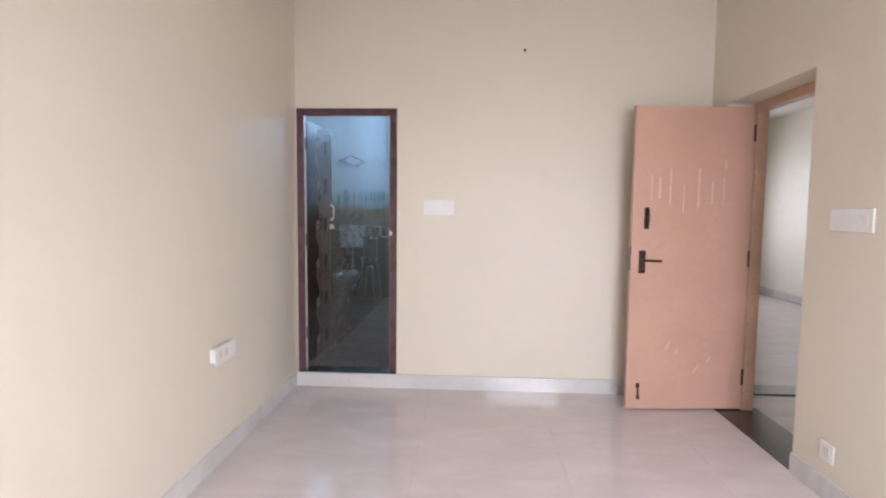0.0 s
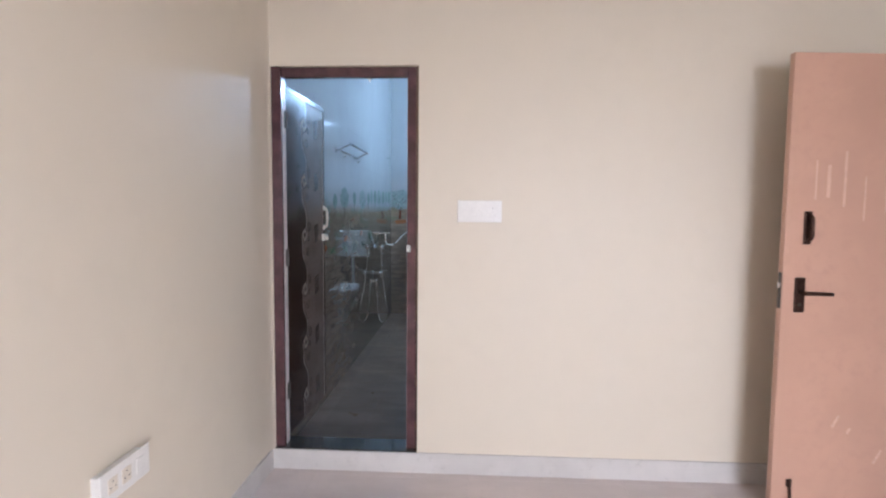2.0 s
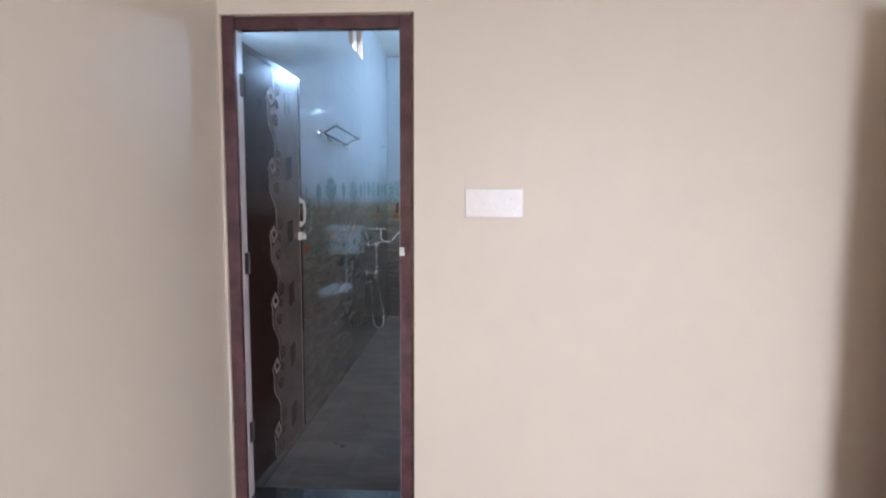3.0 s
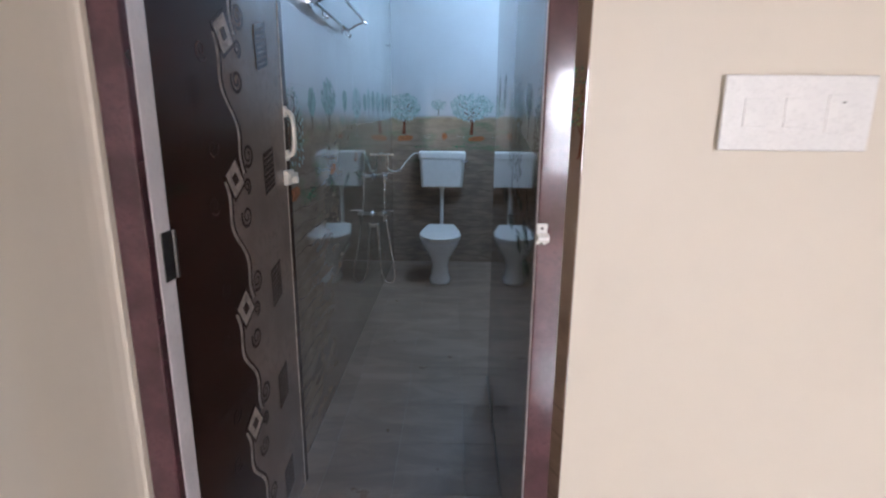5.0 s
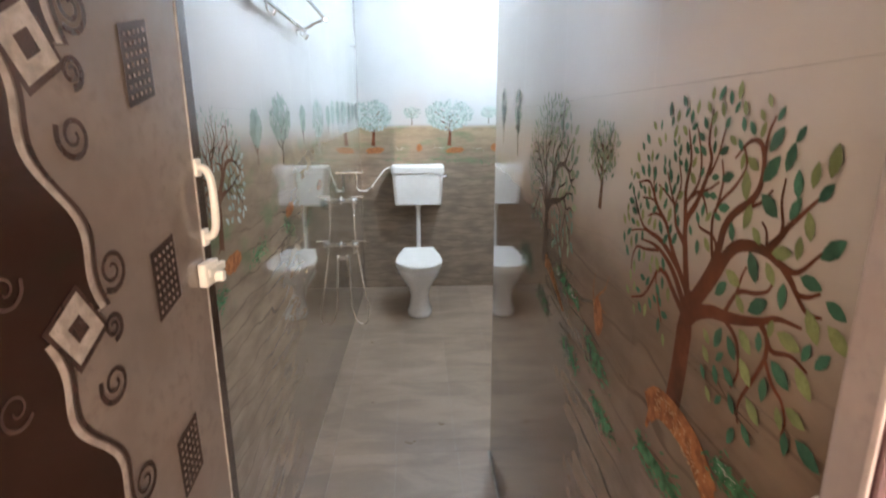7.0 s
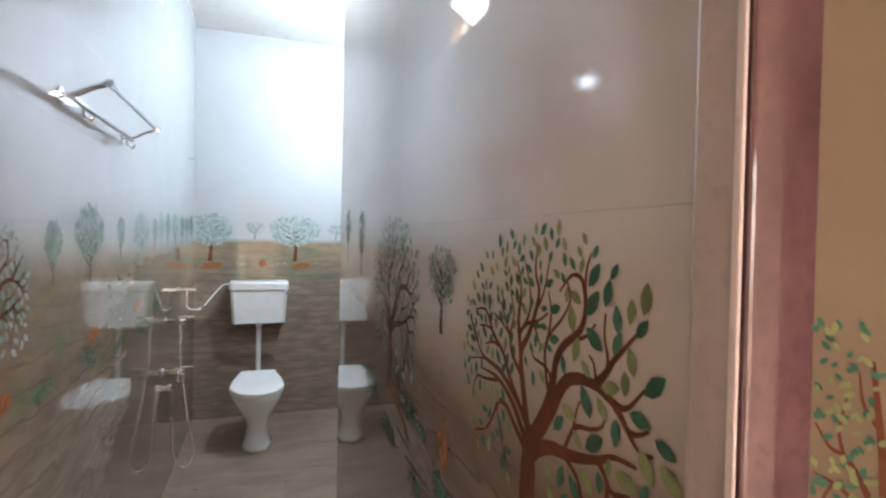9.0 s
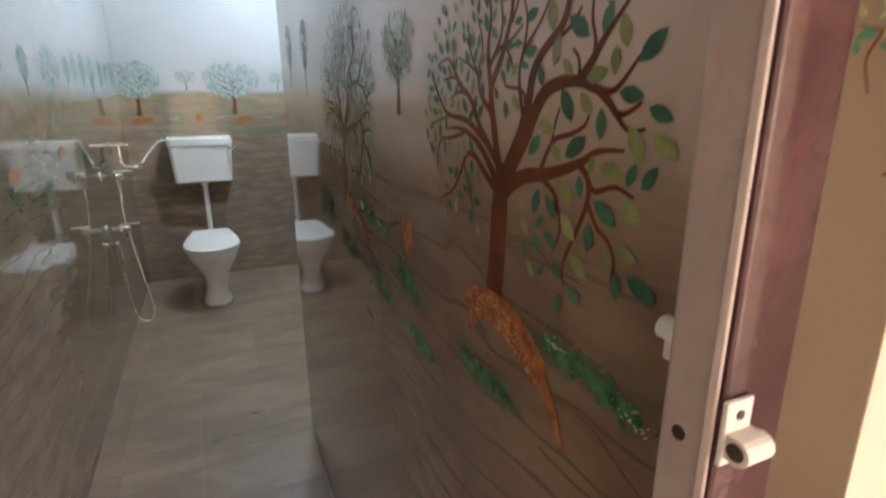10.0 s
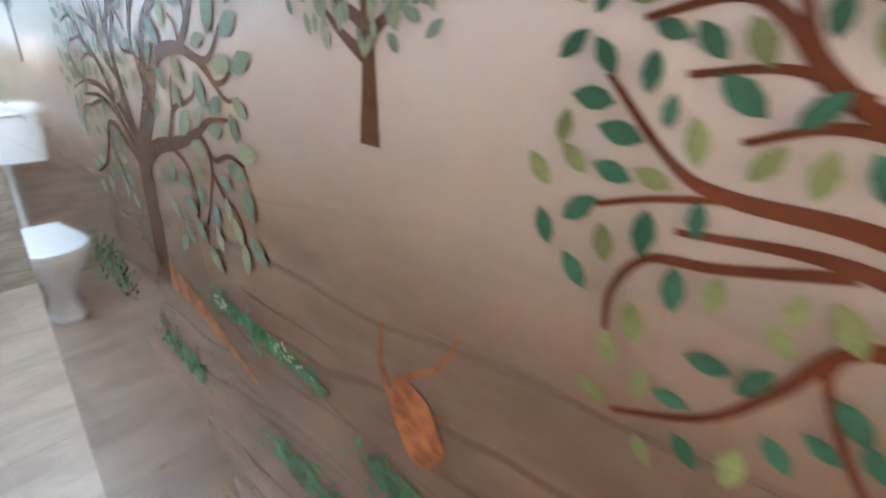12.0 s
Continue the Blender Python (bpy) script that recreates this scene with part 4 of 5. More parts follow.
# ---- lamp in the hidden corner, ventilator high in the long wall ----
LY, LZ = 7.16, 2.79
lamp = thing("wall_lamp", (NICHE, LY, LZ), "white bulb lamp on the tiled wall", "wall lamp")
part("base", tube([(NICHE, LY, LZ), (NICHE - 0.03, LY, LZ)], [0.05, 0.045], 20), WHITE_PLASTIC, lamp)
part("holder", tube([(NICHE - 0.03, LY, LZ), (NICHE - 0.14, LY, LZ)], 0.022, 16), WHITE_PLASTIC, lamp)
part("bulb", tube([(NICHE - d, LY, LZ) for d in (0.14, 0.165, 0.19, 0.215, 0.235)], [0.02, 0.036, 0.042, 0.036, 0.012], 20), BULB, lamp, "glowing white bulb", True)
vent = thing("window_3", (BATH_W - 0.06, VENT[0], VENT[2]), "small high ventilator opening with a white frame", "window", kind="structure")
vx = BATH_W - 0.09
for y0, y1, z0, z1 in ((VENT[0], VENT[1], VENT[2], VENT[2] + 0.025), (VENT[0], VENT[1], VENT[3] - 0.025, VENT[3]), (VENT[0], VENT[0] + 0.025, VENT[2] + 0.025, VENT[3] - 0.025), (VENT[1] - 0.025, VENT[1], VENT[2] + 0.025, VENT[3] - 0.025)):
    part("window_frame", boxes((vx, vx + 0.03, y0, y1, z0, z1)), PAINT_WHITE, vent)

# ---- bedroom window behind the start ----
window = thing("window_1", (1.33, SOUTH - 0.07, WIN[2]), "white window with three panes and upright bars", "window", kind="structure")
wy = SOUTH - 0.06
part("window_frame", boxes((WIN[0], WIN[1], wy, wy + 0.05, WIN[2], WIN[2] + 0.05), (WIN[0], WIN[1], wy, wy + 0.05, WIN[3] - 0.05, WIN[3]),
                           (WIN[0], WIN[0] + 0.05, wy, wy + 0.05, WIN[2] + 0.05, WIN[3] - 0.05), (WIN[1] - 0.05, WIN[1], wy, wy + 0.05, WIN[2] + 0.05, WIN[3] - 0.05)), PAINT_WHITE, window)
third = (WIN[1] - WIN[0]) / 3
for k in (1, 2):
    part("mullion", soft_box(WIN[0] + third * k - 0.03, WIN[0] + third * k + 0.03, wy, wy + 0.05, WIN[2] + 0.05, WIN[3] - 0.05, 0.004), PAINT_WHITE, window)
for k in range(3):
    pane = part("pane", boxes((WIN[0] + third * k + 0.03, WIN[0] + third * (k + 1) - 0.03, wy + 0.02, wy + 0.026, WIN[2] + 0.05, WIN[3] - 0.05)), GLASS, window)
    pane.visible_shadow = False
for k in range(8):
    x = WIN[0] + 0.02 + k * 0.155
    part("bar", soft_box(x, x + 0.06 + 0.02 * (k % 3), wy + 0.052, wy + 0.06, WIN[2] + 0.01 * (k % 2), WIN[3] - 0.01, 0.003), PAINT_WHITE, window)
# unseen window added as the opening for the side fill lamp
side = thing("fill_window", (EAST + 0.1, -0.7, 1.05), "added unseen side window for the fill light", "window", kind="structure")
for y0, y1, z0, z1 in ((-1.2, -0.2, 1.05, 1.1), (-1.2, -0.2, 2.2, 2.25), (-1.2, -1.15, 1.1, 2.2), (-0.25, -0.2, 1.1, 2.2), (-0.73, -0.67, 1.1, 2.2)):
    part("window_frame", boxes((EAST + 0.08, EAST + 0.13, y0, y1, z0, z1)), PAINT_WHITE, side)


# ---- printed trees of the mural ----
def far_tree(wall, prt, a, b, h, w, seed, trunk_mat, leaf_mats, leaf=0.016, count=70, stem=0.35, girth=1.0, label="printed tree on glazed tiles"):
    """A small tree: stem, a few limbs and an oval crown of separate leaves."""
    rng = random.Random(seed)
    tr = bmesh.new()
    prt.ribbon(tr, [(a, b), (a + w * 0.02, b + h * stem), (a - w * 0.02, b + h * 0.85)], h * 0.055 * girth, h * 0.006, 5)
    for k in range(7):
        f = stem + 0.06 * k
        side = 1 if k % 2 else -1
        reach = w * rng.uniform(0.25, 0.42) * side
        prt.ribbon(tr, [(a, b + h * (f - 0.08)), (a + reach * 0.55, b + h * (f + 0.04)), (a + reach, b + h * (f + 0.2))], h * 0.028 * girth, h * 0.004, 4)
    trunk = part("printed_trunk", tr, trunk_mat, wall, label)
    sets = [bmesh.new() for _ in leaf_mats]
    for _ in range(int(count * 2.6)):
        t, r = rng.uniform(0, 2 * math.pi), math.sqrt(rng.random())
        x, y = a + w * 0.5 * r * math.cos(t), b + h * (0.66 + 0.34 * r * math.sin(t))
        prt.leaf(rng.choice(sets), x, y, leaf * rng.uniform(0.7, 1.3), rng.uniform(0.5, 2.6), 0.55)
    for bm, m in zip(sets, leaf_mats):
        part("printed_leaves", bm, m, trunk)
    return trunk


BRANCHES = {
    "leader": (0.014, [(-0.002, 0.12), (-0.02, 0.18), (-0.026, 0.217), (-0.006, 0.245), (0.014, 0.283), (0.005, 0.304), (0.007, 0.332)]),
    "fork": (0.01, [(-0.025, 0.205), (-0.034, 0.253), (-0.029, 0.284), (-0.041, 0.314)]),
    "fork_up": (0.006, [(-0.03, 0.238), (-0.008, 0.263), (-0.007, 0.286), (-0.021, 0.315)]),
    "fork_out": (0.005, [(-0.021, 0.247), (-0.002, 0.255), (0.012, 0.244), (0.018, 0.234)]),
    "curl": (0.004, [(-0.006, 0.253), (0.018, 0.26), (0.036, 0.268)]),
    "middle": (0.015, [(0.0, 0.125), (0.036, 0.172), (0.05, 0.202), (0.056, 0.225), (0.071, 0.243), (0.102, 0.262), (0.11, 0.283), (0.102, 0.303), (0.083, 0.305), (0.06, 0.29)]),
    "middle_up": (0.005, [(0.109, 0.285), (0.11, 0.31), (0.118, 0.325)]),
    "middle_out": (0.005, [(0.085, 0.25), (0.112, 0.258), (0.128, 0.27)]),
    "inner": (0.006, [(0.04, 0.19), (0.033, 0.214), (0.032, 0.234), (0.042, 0.25), (0.068, 0.268), (0.082, 0.285), (0.075, 0.3)]),
    "inner_up": (0.005, [(0.034, 0.236), (0.043, 0.268), (0.036, 0.288)]),
    "inner_back": (0.005, [(0.046, 0.196), (0.042, 0.208), (0.03, 0.214), (0.006, 0.217), (0.0, 0.223)]),
    "arch": (0.022, [(0.0, 0.108), (0.018, 0.137), (0.046, 0.17), (0.065, 0.197), (0.083, 0.212), (0.109, 0.218), (0.133, 0.217), (0.157, 0.21), (0.177, 0.211), (0.2, 0.232)]),
    "arch_up": (0.01, [(0.128, 0.217), (0.145, 0.232), (0.156, 0.245), (0.172, 0.258), (0.19, 0.272)]),
    "arch_twig": (0.005, [(0.145, 0.23), (0.148, 0.245), (0.142, 0.262), (0.143, 0.28)]),
    "arch_fine": (0.004, [(0.13, 0.219), (0.127, 0.235), (0.118, 0.243)]),
    "arch_down": (0.008, [(0.155, 0.211), (0.171, 0.2), (0.179, 0.193), (0.192, 0.194), (0.206, 0.201)]),
    "arch_drop": (0.005, [(0.175, 0.196), (0.189, 0.184), (0.199, 0.181), (0.212, 0.183)]),
    "low": (0.02, [(0.0, 0.105), (0.02, 0.121), (0.05, 0.133), (0.082, 0.138), (0.112, 0.145), (0.139, 0.154), (0.16, 0.164), (0.192, 0.167)]),
    "low_hang": (0.007, [(0.134, 0.153), (0.149, 0.142), (0.151, 0.124), (0.14, 0.099), (0.124, 0.07), (0.12, 0.055), (0.124, 0.042)]),
    "low_out": (0.006, [(0.149, 0.14), (0.16, 0.133), (0.184, 0.139), (0.206, 0.134)]),
    "low_twig": (0.006, [(0.074, 0.138), (0.095, 0.168), (0.123, 0.176), (0.14, 0.183), (0.146, 0.192)]),
    "low_fine": (0.004, [(0.092, 0.163), (0.098, 0.185), (0.104, 0.197)]),
    "low_drop": (0.005, [(0.151, 0.122), (0.166, 0.104), (0.181, 0.096), (0.19, 0.081), (0.188, 0.064)]),
    "low_bow": (0.006, [(0.074, 0.136), (0.1, 0.124), (0.11, 0.108), (0.113, 0.09), (0.104, 0.07)]),
    "left_top": (0.011, [(-0.004, 0.135), (-0.038, 0.164), (-0.057, 0.184), (-0.074, 0.206), (-0.105, 0.225), (-0.123, 0.246), (-0.138, 0.253), (-0.168, 0.248)]),
    "left_twig": (0.005, [(-0.08, 0.211), (-0.104, 0.214), (-0.129, 0.207)]),
    "left_fine": (0.004, [(-0.096, 0.222), (-0.119, 0.231), (-0.15, 0.229)]),
    "left_up": (0.009, [(-0.03, 0.157), (-0.081, 0.181), (-0.129, 0.187), (-0.151, 0.197), (-0.18, 0.229)]),
    "left_out": (0.003, [(-0.125, 0.187), (-0.158, 0.182), (-0.18, 0.176)]),
    "left_mid": (0.012, [(-0.008, 0.118), (-0.04, 0.148), (-0.068, 0.164), (-0.099, 0.172), (-0.146, 0.171)]),
    "left_hook": (0.005, [(-0.088, 0.168), (-0.129, 0.16), (-0.156, 0.157), (-0.169, 0.139), (-0.17, 0.119)]),
    "left_low": (0.01, [(-0.008, 0.108), (-0.044, 0.131), (-0.062, 0.143), (-0.084, 0.142), (-0.102, 0.117), (-0.124, 0.094), (-0.162, 0.079)]),
    "left_drop": (0.004, [(-0.086, 0.14), (-0.088, 0.128), (-0.077, 0.102), (-0.062, 0.078)]),
    "upper": (0.009, [(-0.02, 0.188), (-0.031, 0.196), (-0.049, 0.21), (-0.057, 0.231), (-0.069, 0.248), (-0.084, 0.268)]),
    "upper_twig": (0.005, [(-0.056, 0.226), (-0.053, 0.241), (-0.046, 0.258), (-0.058, 0.285)]),
    "upper_out": (0.004, [(-0.058, 0.233), (-0.08, 0.244), (-0.105, 0.252)]),
    "crown": (0.004, [(0.014, 0.272), (0.027, 0.29), (0.037, 0.317)]),
    "crown_left": (0.005, [(-0.1, 0.222), (-0.115, 0.24), (-0.125, 0.27)]),
}


def great_tree(wall, prt, a, b, size, seed, flip=1, leaf=0.036, mats=(TRUNK, GREEN_A, GREEN_B), most=0.225, right=1.0):
    """A curling tree; its leaves are larger and sparser on the outer side."""
    rng = random.Random(seed)
    tr = bmesh.new()
    prt.ribbon(tr, [(a - 0.014 * size, b - 0.02 * size), (a - 0.007 * size, b + 0.04 * size), (a - 0.004 * size, b + 0.09 * size)], 0.036 * size, 0.034 * size, 6)
    prt.ribbon(tr, [(a - 0.002 * size, b + 0.142 * size), (a - 0.002 * size, b + 0.125 * size), (a - 0.004 * size, b + 0.085 * size)], 0.008 * size, 0.036 * size, 6, 0.00002)
    for s in (-1, 1):
        prt.ribbon(tr, [(a - 0.014 * size, b + 0.012 * size), (a + (-0.016 + s * 0.008) * size, b - 0.012 * size), (a + (-0.02 + s * 0.022) * size, b - 0.026 * size)], 0.016 * size, 0.004 * size, 5, 0.00004)
    greens = [bmesh.new(), bmesh.new()]
    placed, limbs, lines = [], [], []
    for k, (w, pts) in enumerate(BRANCHES.values()):
        line = prt.ribbon(tr, [(a + flip * x * size * (right if x > 0 else 1.0), b + (y + max(0, y - 0.25) * 0.15) * size) for x, y in pts], w * size, 0.0028 * size, 7, 0.00003 * (k % 9))
        lines.append((w, line))
        limbs += [(p.x, p.y, w * size * (1 - i / len(line)) / 2) for i, p in enumerate(line)]

    def hang(x, y, ln, turn, share):
        """One leaf, if its middle is clear of limbs and of other leaves."""
        mx, my = x + ln * 0.5 * math.cos(turn), y + ln * 0.5 * math.sin(turn)
        if (mx - a) * flip / size > most or any((mx - q[0]) ** 2 + (my - q[1]) ** 2 < (0.4 * (ln + q[2])) ** 2 for q in placed):
            return False
        if any((mx - q[0]) ** 2 + (my - q[1]) ** 2 < (0.24 * ln + q[2]) ** 2 for q in limbs):
            return False
        placed.append((mx, my, ln))
        prt.leaf(greens[0] if rng.random() < share else greens[1], x, y, ln, turn, 0.62, 0.0005)
        return True

    for w, line in lines:
        for i, p in enumerate(line):
            x, y = (p.x - a) * flip / size, (p.y - b) / size
            if i < len(line) * 0.25 or (w > 0.013 and i < len(line) * 0.5):
                continue
            outer = x > 0.015 and y < 0.3
            ln = leaf * size * (rng.uniform(0.58, 0.9) if outer else rng.uniform(0.42, 0.62) if y < 0.26 else rng.uniform(0.36, 0.52))
            for _ in range(4):
                ang = rng.uniform(0.3, 2.7) if rng.random() < 0.75 else rng.uniform(-1.6, 0)
                off = rng.uniform(0.003, 0.016) * size
                if hang(p.x + off * math.cos(ang), p.y + off * math.sin(ang), ln, ang + rng.uniform(-0.5, 0.5), 0.56):
                    break
    for _ in range(1500):
        x, y = rng.uniform(-0.205, most), rng.uniform(0.03, 0.36)
        edge = ((x - 0.01) / 0.22) ** 2 + ((y - 0.19) / 0.165) ** 2
        if edge > 1 or (x < 0.05 and y < 0.15) or (abs(x) < 0.05 and y < 0.18):
            continue
        ln = leaf * size * (rng.uniform(0.48, 0.78) if x > 0.02 and y < 0.3 else rng.uniform(0.36, 0.56))
        hang(a + flip * x * size * (right if x > 0 else 1.0), b + y * size, ln, rng.uniform(0.6, 2.5), 0.52)
    trunk = part("printed_trunk", tr, mats[0], wall, "large curling brown tree printed on tiles")
    for bm, m in zip(greens, mats[1:]):
        part("printed_leaves", bm, m, trunk)
    return trunk


# side wall of the passage: u runs towards the bedroom
east_print = Print(EAST_B + Vector((0, 0, 0)), -run, (0, 0, 1))
RUN = (EAST_B - EAST_A).length


def eu(y):
    return (EAST_B.y - y) / abs(run.y)


great_tree(bath_wall_east, east_print, eu(4.011), 1.145, 0.995, 5, right=0.92)
great_tree(bath_wall_east, east_print, eu(4.715), 1.15, 1.08, 8, leaf=0.04, mats=(TRUNK_SOFT, GREEN_C, GREEN_E))
far_tree(bath_wall_east, east_print, eu(4.335), 1.329, 0.145, 0.155, 3, TRUNK_SOFT, (GREEN_C, GREEN_E), 0.013, 60, 0.42, 2.2)
far_tree(bath_wall_east, east_print, eu(5.15), 1.37, 0.2, 0.12, 4, TRUNK_GREY, (GREEN_C,), 0.014, 80)
far_tree(bath_wall_east, east_print, eu(5.45), 1.4, 0.19, 0.12, 6, TRUNK_GREY, (GREEN_C,), 0.014, 80)


def ground_patch(wall, prt, a, b, ra, rb, material, seed, turn=0.0, name="printed_patch", n=22, rough=0.18, label=""):
    bm = bmesh.new()
    prt.blob(bm, a, b, ra, rb, random.Random(seed), n, rough, turn, 0.0005)
    return part(name, bm, material, wall, label)


def tufts(wall, prt, a0, a1, b0, b1, material, seed, count, size, name="printed_grass"):
    """Many short strokes that fade out over a patch."""
    rg = random.Random(seed)
    bm = bmesh.new()
    for _ in range(count):
        t = rg.random()
        x = a0 + (a1 - a0) * t + rg.gauss(0, size)
        y = b0 + (b1 - b0) * t + rg.gauss(0, size * 0.6)
        prt.leaf(bm, x, y, size * rg.uniform(0.4, 1.0), rg.uniform(-0.5, 0.9), 0.3, 0.0006)
    return part(name, bm, material, wall)


streaks = bmesh.new()
rg = random.Random(21)
for k in range(16):
    y0, z0 = rg.uniform(3.9, 4.7), rg.uniform(0.98, 1.22)
    ln, dz = rg.uniform(0.08, 0.2), rg.uniform(-0.03, 0.012)
    east_print.ribbon(streaks, [(eu(y0), z0), (eu(y0) + ln * 0.35, z0 + rg.uniform(-0.008, 0.008)), (eu(y0) + ln * 0.7, z0 + dz * 0.6), (eu(y0) + ln, z0 + dz)], 0.0045, 0.001, 5, 0.00002 * k)
part("printed_ground_lines", streaks, GROUND_INK, bath_wall_east, "dark ground lines printed on the tiles")


def stroke(wall, prt, pts, w0, w1, material, name, label="", lift=0.0004):
    bm = bmesh.new()
    prt.ribbon(bm, pts, w0, w1, 8, lift)
    return part(name, bm, material, wall, label)


def on_east(*yz):
    return [(eu(y + 0.02), z - 0.012) for y, z in yz]


# rust strokes with pale spots, green strips with white flowers
stroke(bath_wall_east, east_print, on_east((4.066, 1.105), (4.04, 1.126), (3.99, 1.13), (3.945, 1.12), (3.905, 1.093)), 0.042, 0.04, RUST_INK, "printed_shape", "rust orange shape printed under the tree")
stroke(bath_wall_east, east_print, on_east((3.912, 1.1), (3.885, 1.068), (3.862, 1.03)), 0.026, 0.005, RUST_INK, "printed_shape", "", 0.0005)
stroke(bath_wall_east, east_print, on_east((4.05, 1.12), (4.066, 1.075)), 0.02, 0.006, RUST_INK, "printed_shape", "", 0.0006)
spots = bmesh.new()
rg = random.Random(9)
for _ in range(110):
    d = rg.random()
    y = 4.045 - 0.13 * d
    east_print.leaf(spots, eu(y + 0.02), 1.118 - 0.03 * d * d + rg.uniform(-0.016, 0.016), 0.004, -0.3 - 0.5 * d, 0.6, 0.0012)
part("printed_spots", spots, RUST_SPOT, bath_wall_east, "pale spots printed on the rust shape")
ground_patch(bath_wall_east, east_print, eu(4.305), 1.142, 0.024, 0.034, RUST_INK, 4, 0.3, "printed_shape", 24, 0.1)
for pts in (((4.3, 1.165), (4.29, 1.19), (4.262, 1.21), (4.245, 1.238)), ((4.31, 1.165), (4.318, 1.195), (4.312, 1.225)), ((4.288, 1.16), (4.268, 1.17), (4.25, 1.172))):
    stroke(bath_wall_east, east_print, on_east(*pts), 0.007, 0.002, RUST_SOFT, "printed_stroke")
stroke(bath_wall_east, east_print, on_east((4.69, 1.15), (4.65, 1.142), (4.6, 1.122), (4.55, 1.1), (4.51, 1.08)), 0.036, 0.006, RUST_SOFT, "printed_shape")
for k, (y0, z0, y1, z1, w) in enumerate(((3.905, 1.135, 3.772, 1.12, 0.017), (4.085, 1.036, 3.965, 1.034, 0.02), (4.575, 1.155, 4.4, 1.13, 0.018), (4.49, 1.012, 4.4, 1.0, 0.022),
                                         (4.76, 1.04, 4.66, 1.03, 0.024), (4.34, 1.085, 4.25, 1.055, 0.022), (5.0, 1.1, 4.88, 1.09, 0.03), (4.28, 0.99, 4.2, 0.98, 0.02))):
    stroke(bath_wall_east, east_print, on_east((y0, z0), ((y0 + y1) / 2, (z0 + z1) / 2 + 0.004), (y1, z1)), w, w * 0.7, GRASS_INK, "printed_grass", "green strip of printed grass" if k == 0 else "")
    tufts(bath_wall_east, east_print, eu(y0 + 0.02), eu(y1 + 0.02), z0 - 0.012, z1 - 0.012, GRASS_INK, 20 + k, 220, w * 0.85)
for k, (y0, y1, z0, z1) in enumerate(((4.572, 4.55, 1.158, 1.152), (4.465, 4.43, 1.146, 1.138), (3.9, 3.87, 1.138, 1.134), (3.8, 3.775, 1.128, 1.118))):
    tufts(bath_wall_east, east_print, eu(y0 + 0.02), eu(y1 + 0.02), z0 - 0.012, z1 - 0.012, FLOWER_INK, 30 + k, 36, 0.007, "printed_flowers")

# long wall: u runs away from the bedroom door... towards the end wall is decreasing u
west_print = Print((BATH_W, 4.0, 0), (0, 1, 0), (0, 0, 1))
great_tree(bath_wall_west, west_print, 0.87, 1.16, 0.98, 15, leaf=0.042, mats=(TRUNK_SOFT, GREEN_D, GREEN_F))
for k, (y, z, h, w, dark) in enumerate(((5.25, 1.34, 0.165, 0.1, 1), (5.58, 1.32, 0.25, 0.3, 1), (5.98, 1.385, 0.155, 0.1, 1), (6.36, 1.3, 0.28, 0.32, 0), (6.68, 1.4, 0.16, 0.11, 1), (6.86, 1.4, 0.2, 0.12, 0), (7.08, 1.4, 0.2, 0.14, 1),
                                        (7.36, 1.38, 0.24, 0.24, 0), (7.66, 1.41, 0.2, 0.14, 1), (7.9, 1.41, 0.22, 0.16, 0), (8.14, 1.41, 0.22, 0.18, 1), (4.5, 1.34, 0.2, 0.12, 1))):
    far_tree(bath_wall_west, west_print, y - 4.0, z, h, w, 40 + k, TRUNK_GREY if dark else TRUNK_MIST, (GREEN_D,) if dark else (GREEN_D, GREEN_F), 0.026, 130, 0.3)
for k, (y, z) in enumerate(((4.93, 1.085), (5.62, 1.13), (6.3, 1.15))):
    ground_patch(bath_wall_west, west_print, y - 4.0, z, 0.07, 0.028, RUST_INK, 60 + k, 0.1, "printed_shape", 20, 0.14)
for k in range(9):
    y = 4.7 + 0.4 * k
    tufts(bath_wall_west, west_print, y - 4.0, y - 3.86, 1.0 + 0.05 * (k % 3), 1.02 + 0.04 * (k % 2), GRASS_INK, 70 + k, 130, 0.024)

# end wall behind the toilet
north_print = Print((0, BATH_N, 0), (1, 0, 0), (0, 0, 1))
for k, (x, z, h, w, m) in enumerate(((-0.855, 1.268, 0.395, 0.35, TRUNK), (-0.152, 1.268, 0.4, 0.43, TRUNK), (-0.496, 1.46, 0.152, 0.15, TRUNK_GREY), (0.212, 1.468, 0.145, 0.15, TRUNK_GREY))):
    far_tree(bath_wall_north, north_print, x, z, h, w, 90 + k, m, (GREEN_D, GREEN_F), 0.027 if h > 0.2 else 0.015, 240 if h > 0.2 else 80, 0.42, 1.7 if h > 0.2 else 1.2)
for k, (x, z, ra, rb) in enumerate(((-0.84, 1.228, 0.09, 0.028), (-0.1, 1.225, 0.09, 0.028), (-0.43, 1.25, 0.028, 0.035), (0.27, 1.25, 0.03, 0.04))):
    ground_patch(bath_wall_north, north_print, x, z, ra, rb, RUST_INK, 100 + k, 0.05, "printed_shape", 18, 0.16)
for k, (x, z) in enumerate(((-0.74, 1.13), (-0.35, 1.14), (-0.2, 1.13), (0.1, 1.11), (0.25, 1.14))):
    tufts(bath_wall_north, north_print, x, x + 0.14, z, z + 0.01, GRASS_INK, 110 + k, 45, 0.02)
for k, (x, z) in enumerate(((-0.66, 1.245), (-0.3, 1.25), (0.06, 1.24))):
    tufts(bath_wall_north, north_print, x, x + 0.1, z, z, FLOWER_INK, 120 + k, 18, 0.012, "printed_flowers")

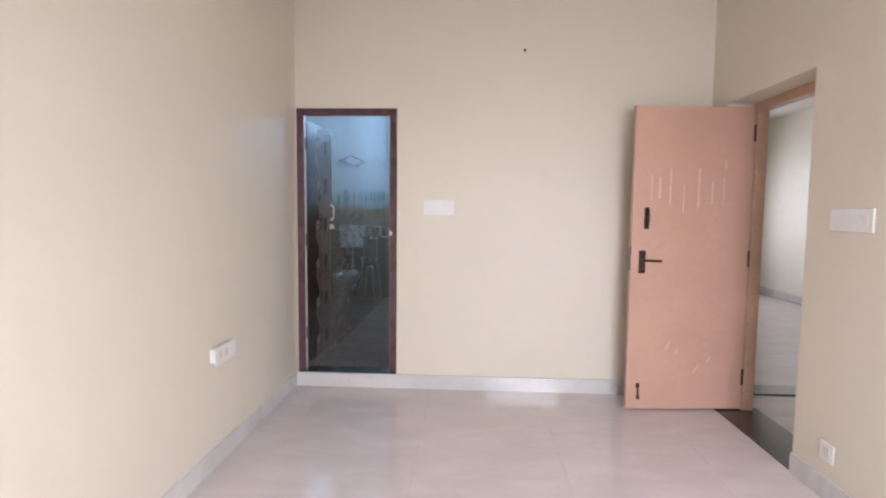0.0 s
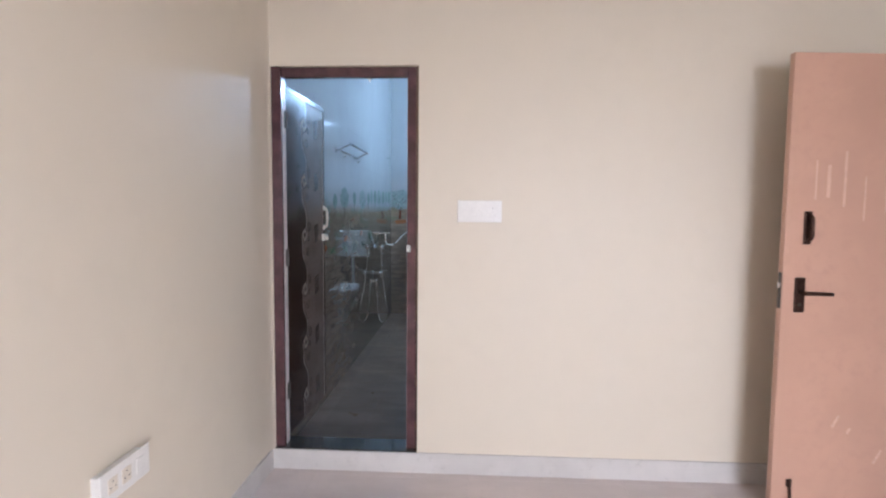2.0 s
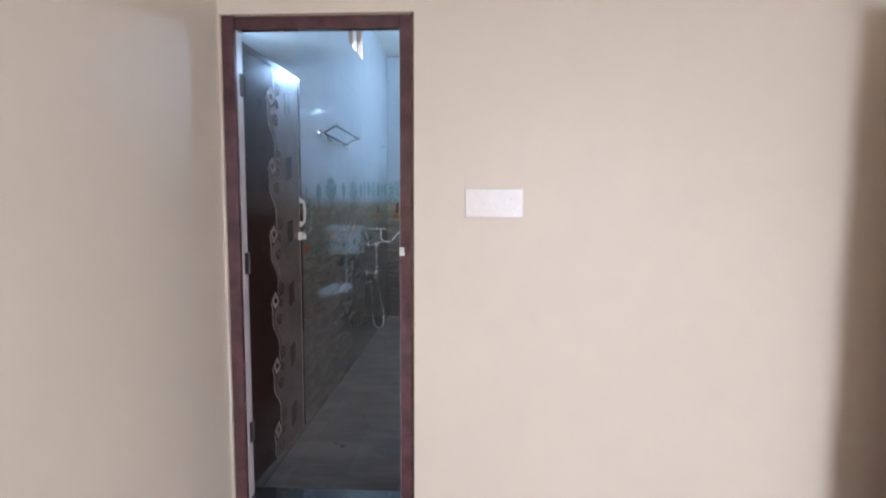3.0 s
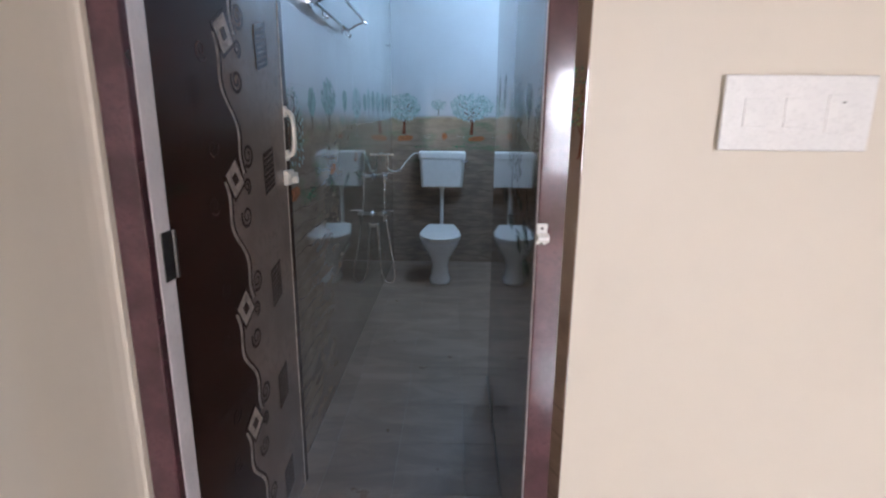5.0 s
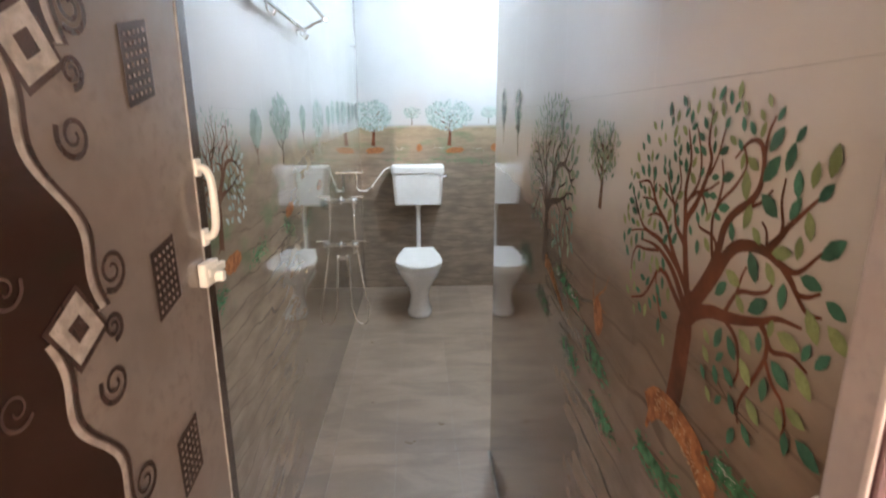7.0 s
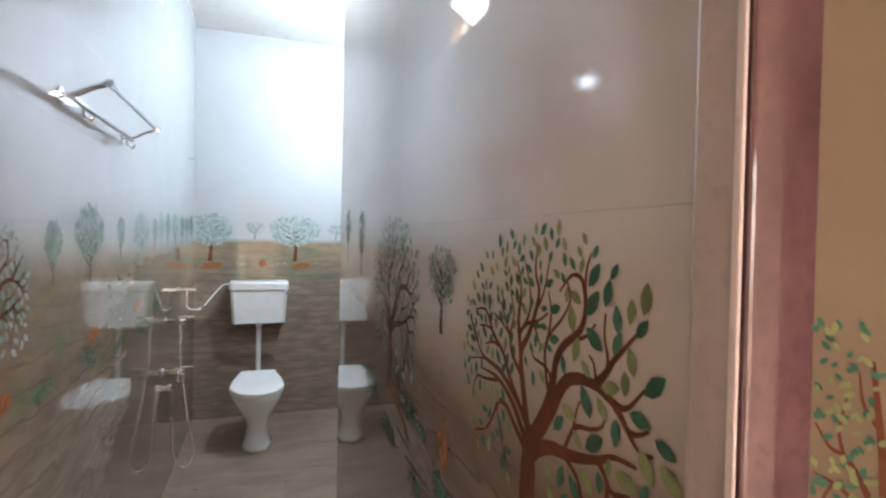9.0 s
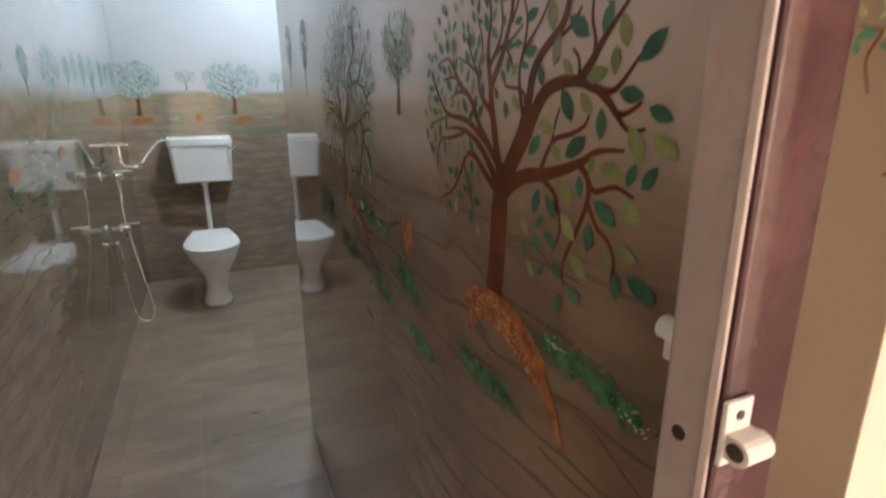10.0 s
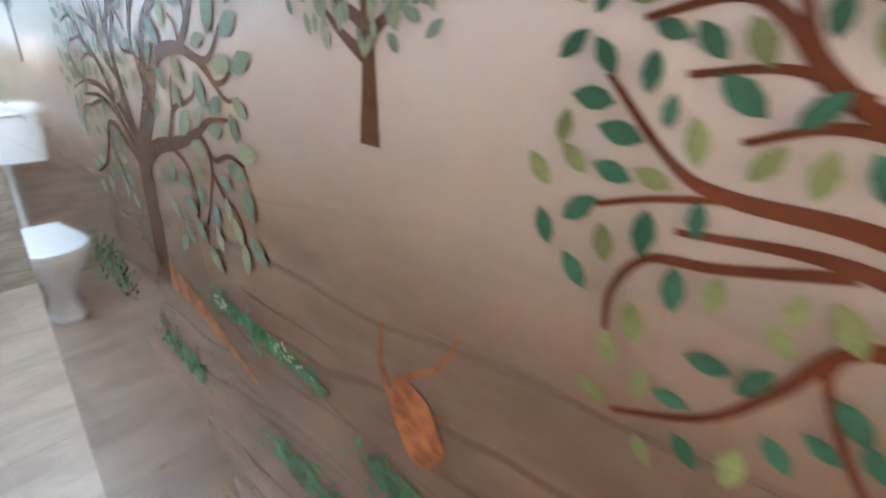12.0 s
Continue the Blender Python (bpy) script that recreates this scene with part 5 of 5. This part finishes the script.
# cut tree print in the door reveal
reveal_print = Print((DOOR_R - 0.013, FRAME_Y0, 0), (0.0135, -0.0295, 0), (0, 0, 1), 0.0006)
rv = bmesh.new()
for pts, w0, w1 in (([(0.037, 1.334), (0.041, 1.365), (0.0425, 1.4), (0.041, 1.435), (0.038, 1.464), (0.034, 1.5)], 0.0085, 0.0025), ([(0.042, 1.392), (0.033, 1.412), (0.022, 1.432), (0.012, 1.437), (0.003, 1.452)], 0.005, 0.0012),
                    ([(0.041, 1.38), (0.031, 1.395), (0.02, 1.41), (0.003, 1.417)], 0.005, 0.001), ([(0.02, 1.433), (0.017, 1.45), (0.021, 1.475)], 0.0025, 0.001), ([(0.039, 1.455), (0.03, 1.47), (0.027, 1.492)], 0.003, 0.001),
                    ([(0.014, 1.412), (0.009, 1.398), (0.013, 1.378)], 0.002, 0.001), ([(0.036, 1.34), (0.032, 1.333), (0.028, 1.331)], 0.004, 0.001), ([(0.038, 1.34), (0.041, 1.332), (0.0445, 1.329)], 0.004, 0.001)):
    reveal_print.ribbon(rv, [(u * 0.7, 1.316 + (z - 1.334) * 0.72) for u, z in pts], w0 * 0.75, w1 * 0.75, 6)
cut_tree = part("printed_trunk", rv, TRUNK, wall_north, "cut-off tree print in the door reveal")
rg = random.Random(77)
for m in (GREEN_A, GREEN_B):
    rl = bmesh.new()
    for _ in range(42):
        reveal_print.leaf(rl, rg.uniform(0.001, 0.027), rg.uniform(1.362, 1.45), rg.uniform(0.004, 0.0062), rg.uniform(0.4, 2.6), 0.66)
    part("printed_leaves", rl, m, cut_tree)

# ---- tiles last ----
tiles(floor, "floor_tile", (WEST, SOUTH, -0.009), (1, 0, 0), (0, 1, 0), EAST - WEST, NORTH - SOUTH, 0.8, 0.8, FLOOR_TILE, (0.25, 0.4), 0.009, 0.0005)
tiles(bath_floor, "floor_tile", (BATH_W, 3.83, BATH_Z - 0.01), (1, 0, 0), (0, 1, 0), 0.855, CORNER[1] + 0.03 - 3.83, 0.3, 0.35, BATH_FLOOR, (0.11, 0.125), 0.01, 0.0012)
tiles(bath_floor, "floor_tile", (BATH_W, CORNER[1] + 0.03, BATH_Z - 0.01), (1, 0, 0), (0, 1, 0), NICHE - BATH_W, BATH_N - CORNER[1] - 0.03, 0.3, 0.6, BATH_FLOOR, (0.1, 0.1), 0.01, 0.001)
tiles(bath_wall_east, "wall_tile", EAST_B - out * 0.008 + Vector((0, 0, BATH_Z)), -run, (0, 0, 1), RUN, BATH_TOP - BATH_Z, 0.45, 0.3, MURAL_E, (eu(4.157) - 0.9, 1.218 - BATH_Z), 0.008, 0.0002)
for y0, y1, z0, z1 in ((3.79, VENT[0], BATH_Z, BATH_TOP), (VENT[1], BATH_N, BATH_Z, BATH_TOP), (VENT[0], VENT[1], BATH_Z, VENT[2]), (VENT[0], VENT[1], VENT[3], BATH_TOP)):
    tiles(bath_wall_west, "wall_tile", (BATH_W - 0.008, y0, z0), (0, 1, 0), (0, 0, 1), y1 - y0, z1 - z0, 0.45, 0.3, MURAL_W, (3.99 - y0, 1.218 - z0), 0.008, 0.0002)
tiles(bath_wall_north, "wall_tile", (BATH_W, BATH_N + 0.008, BATH_Z), (1, 0, 0), (0, 0, 1), NICHE - BATH_W, BATH_TOP - BATH_Z, 0.45, 0.3, MURAL_N, (0.0, 1.218 - BATH_Z), 0.008, 0.0002)
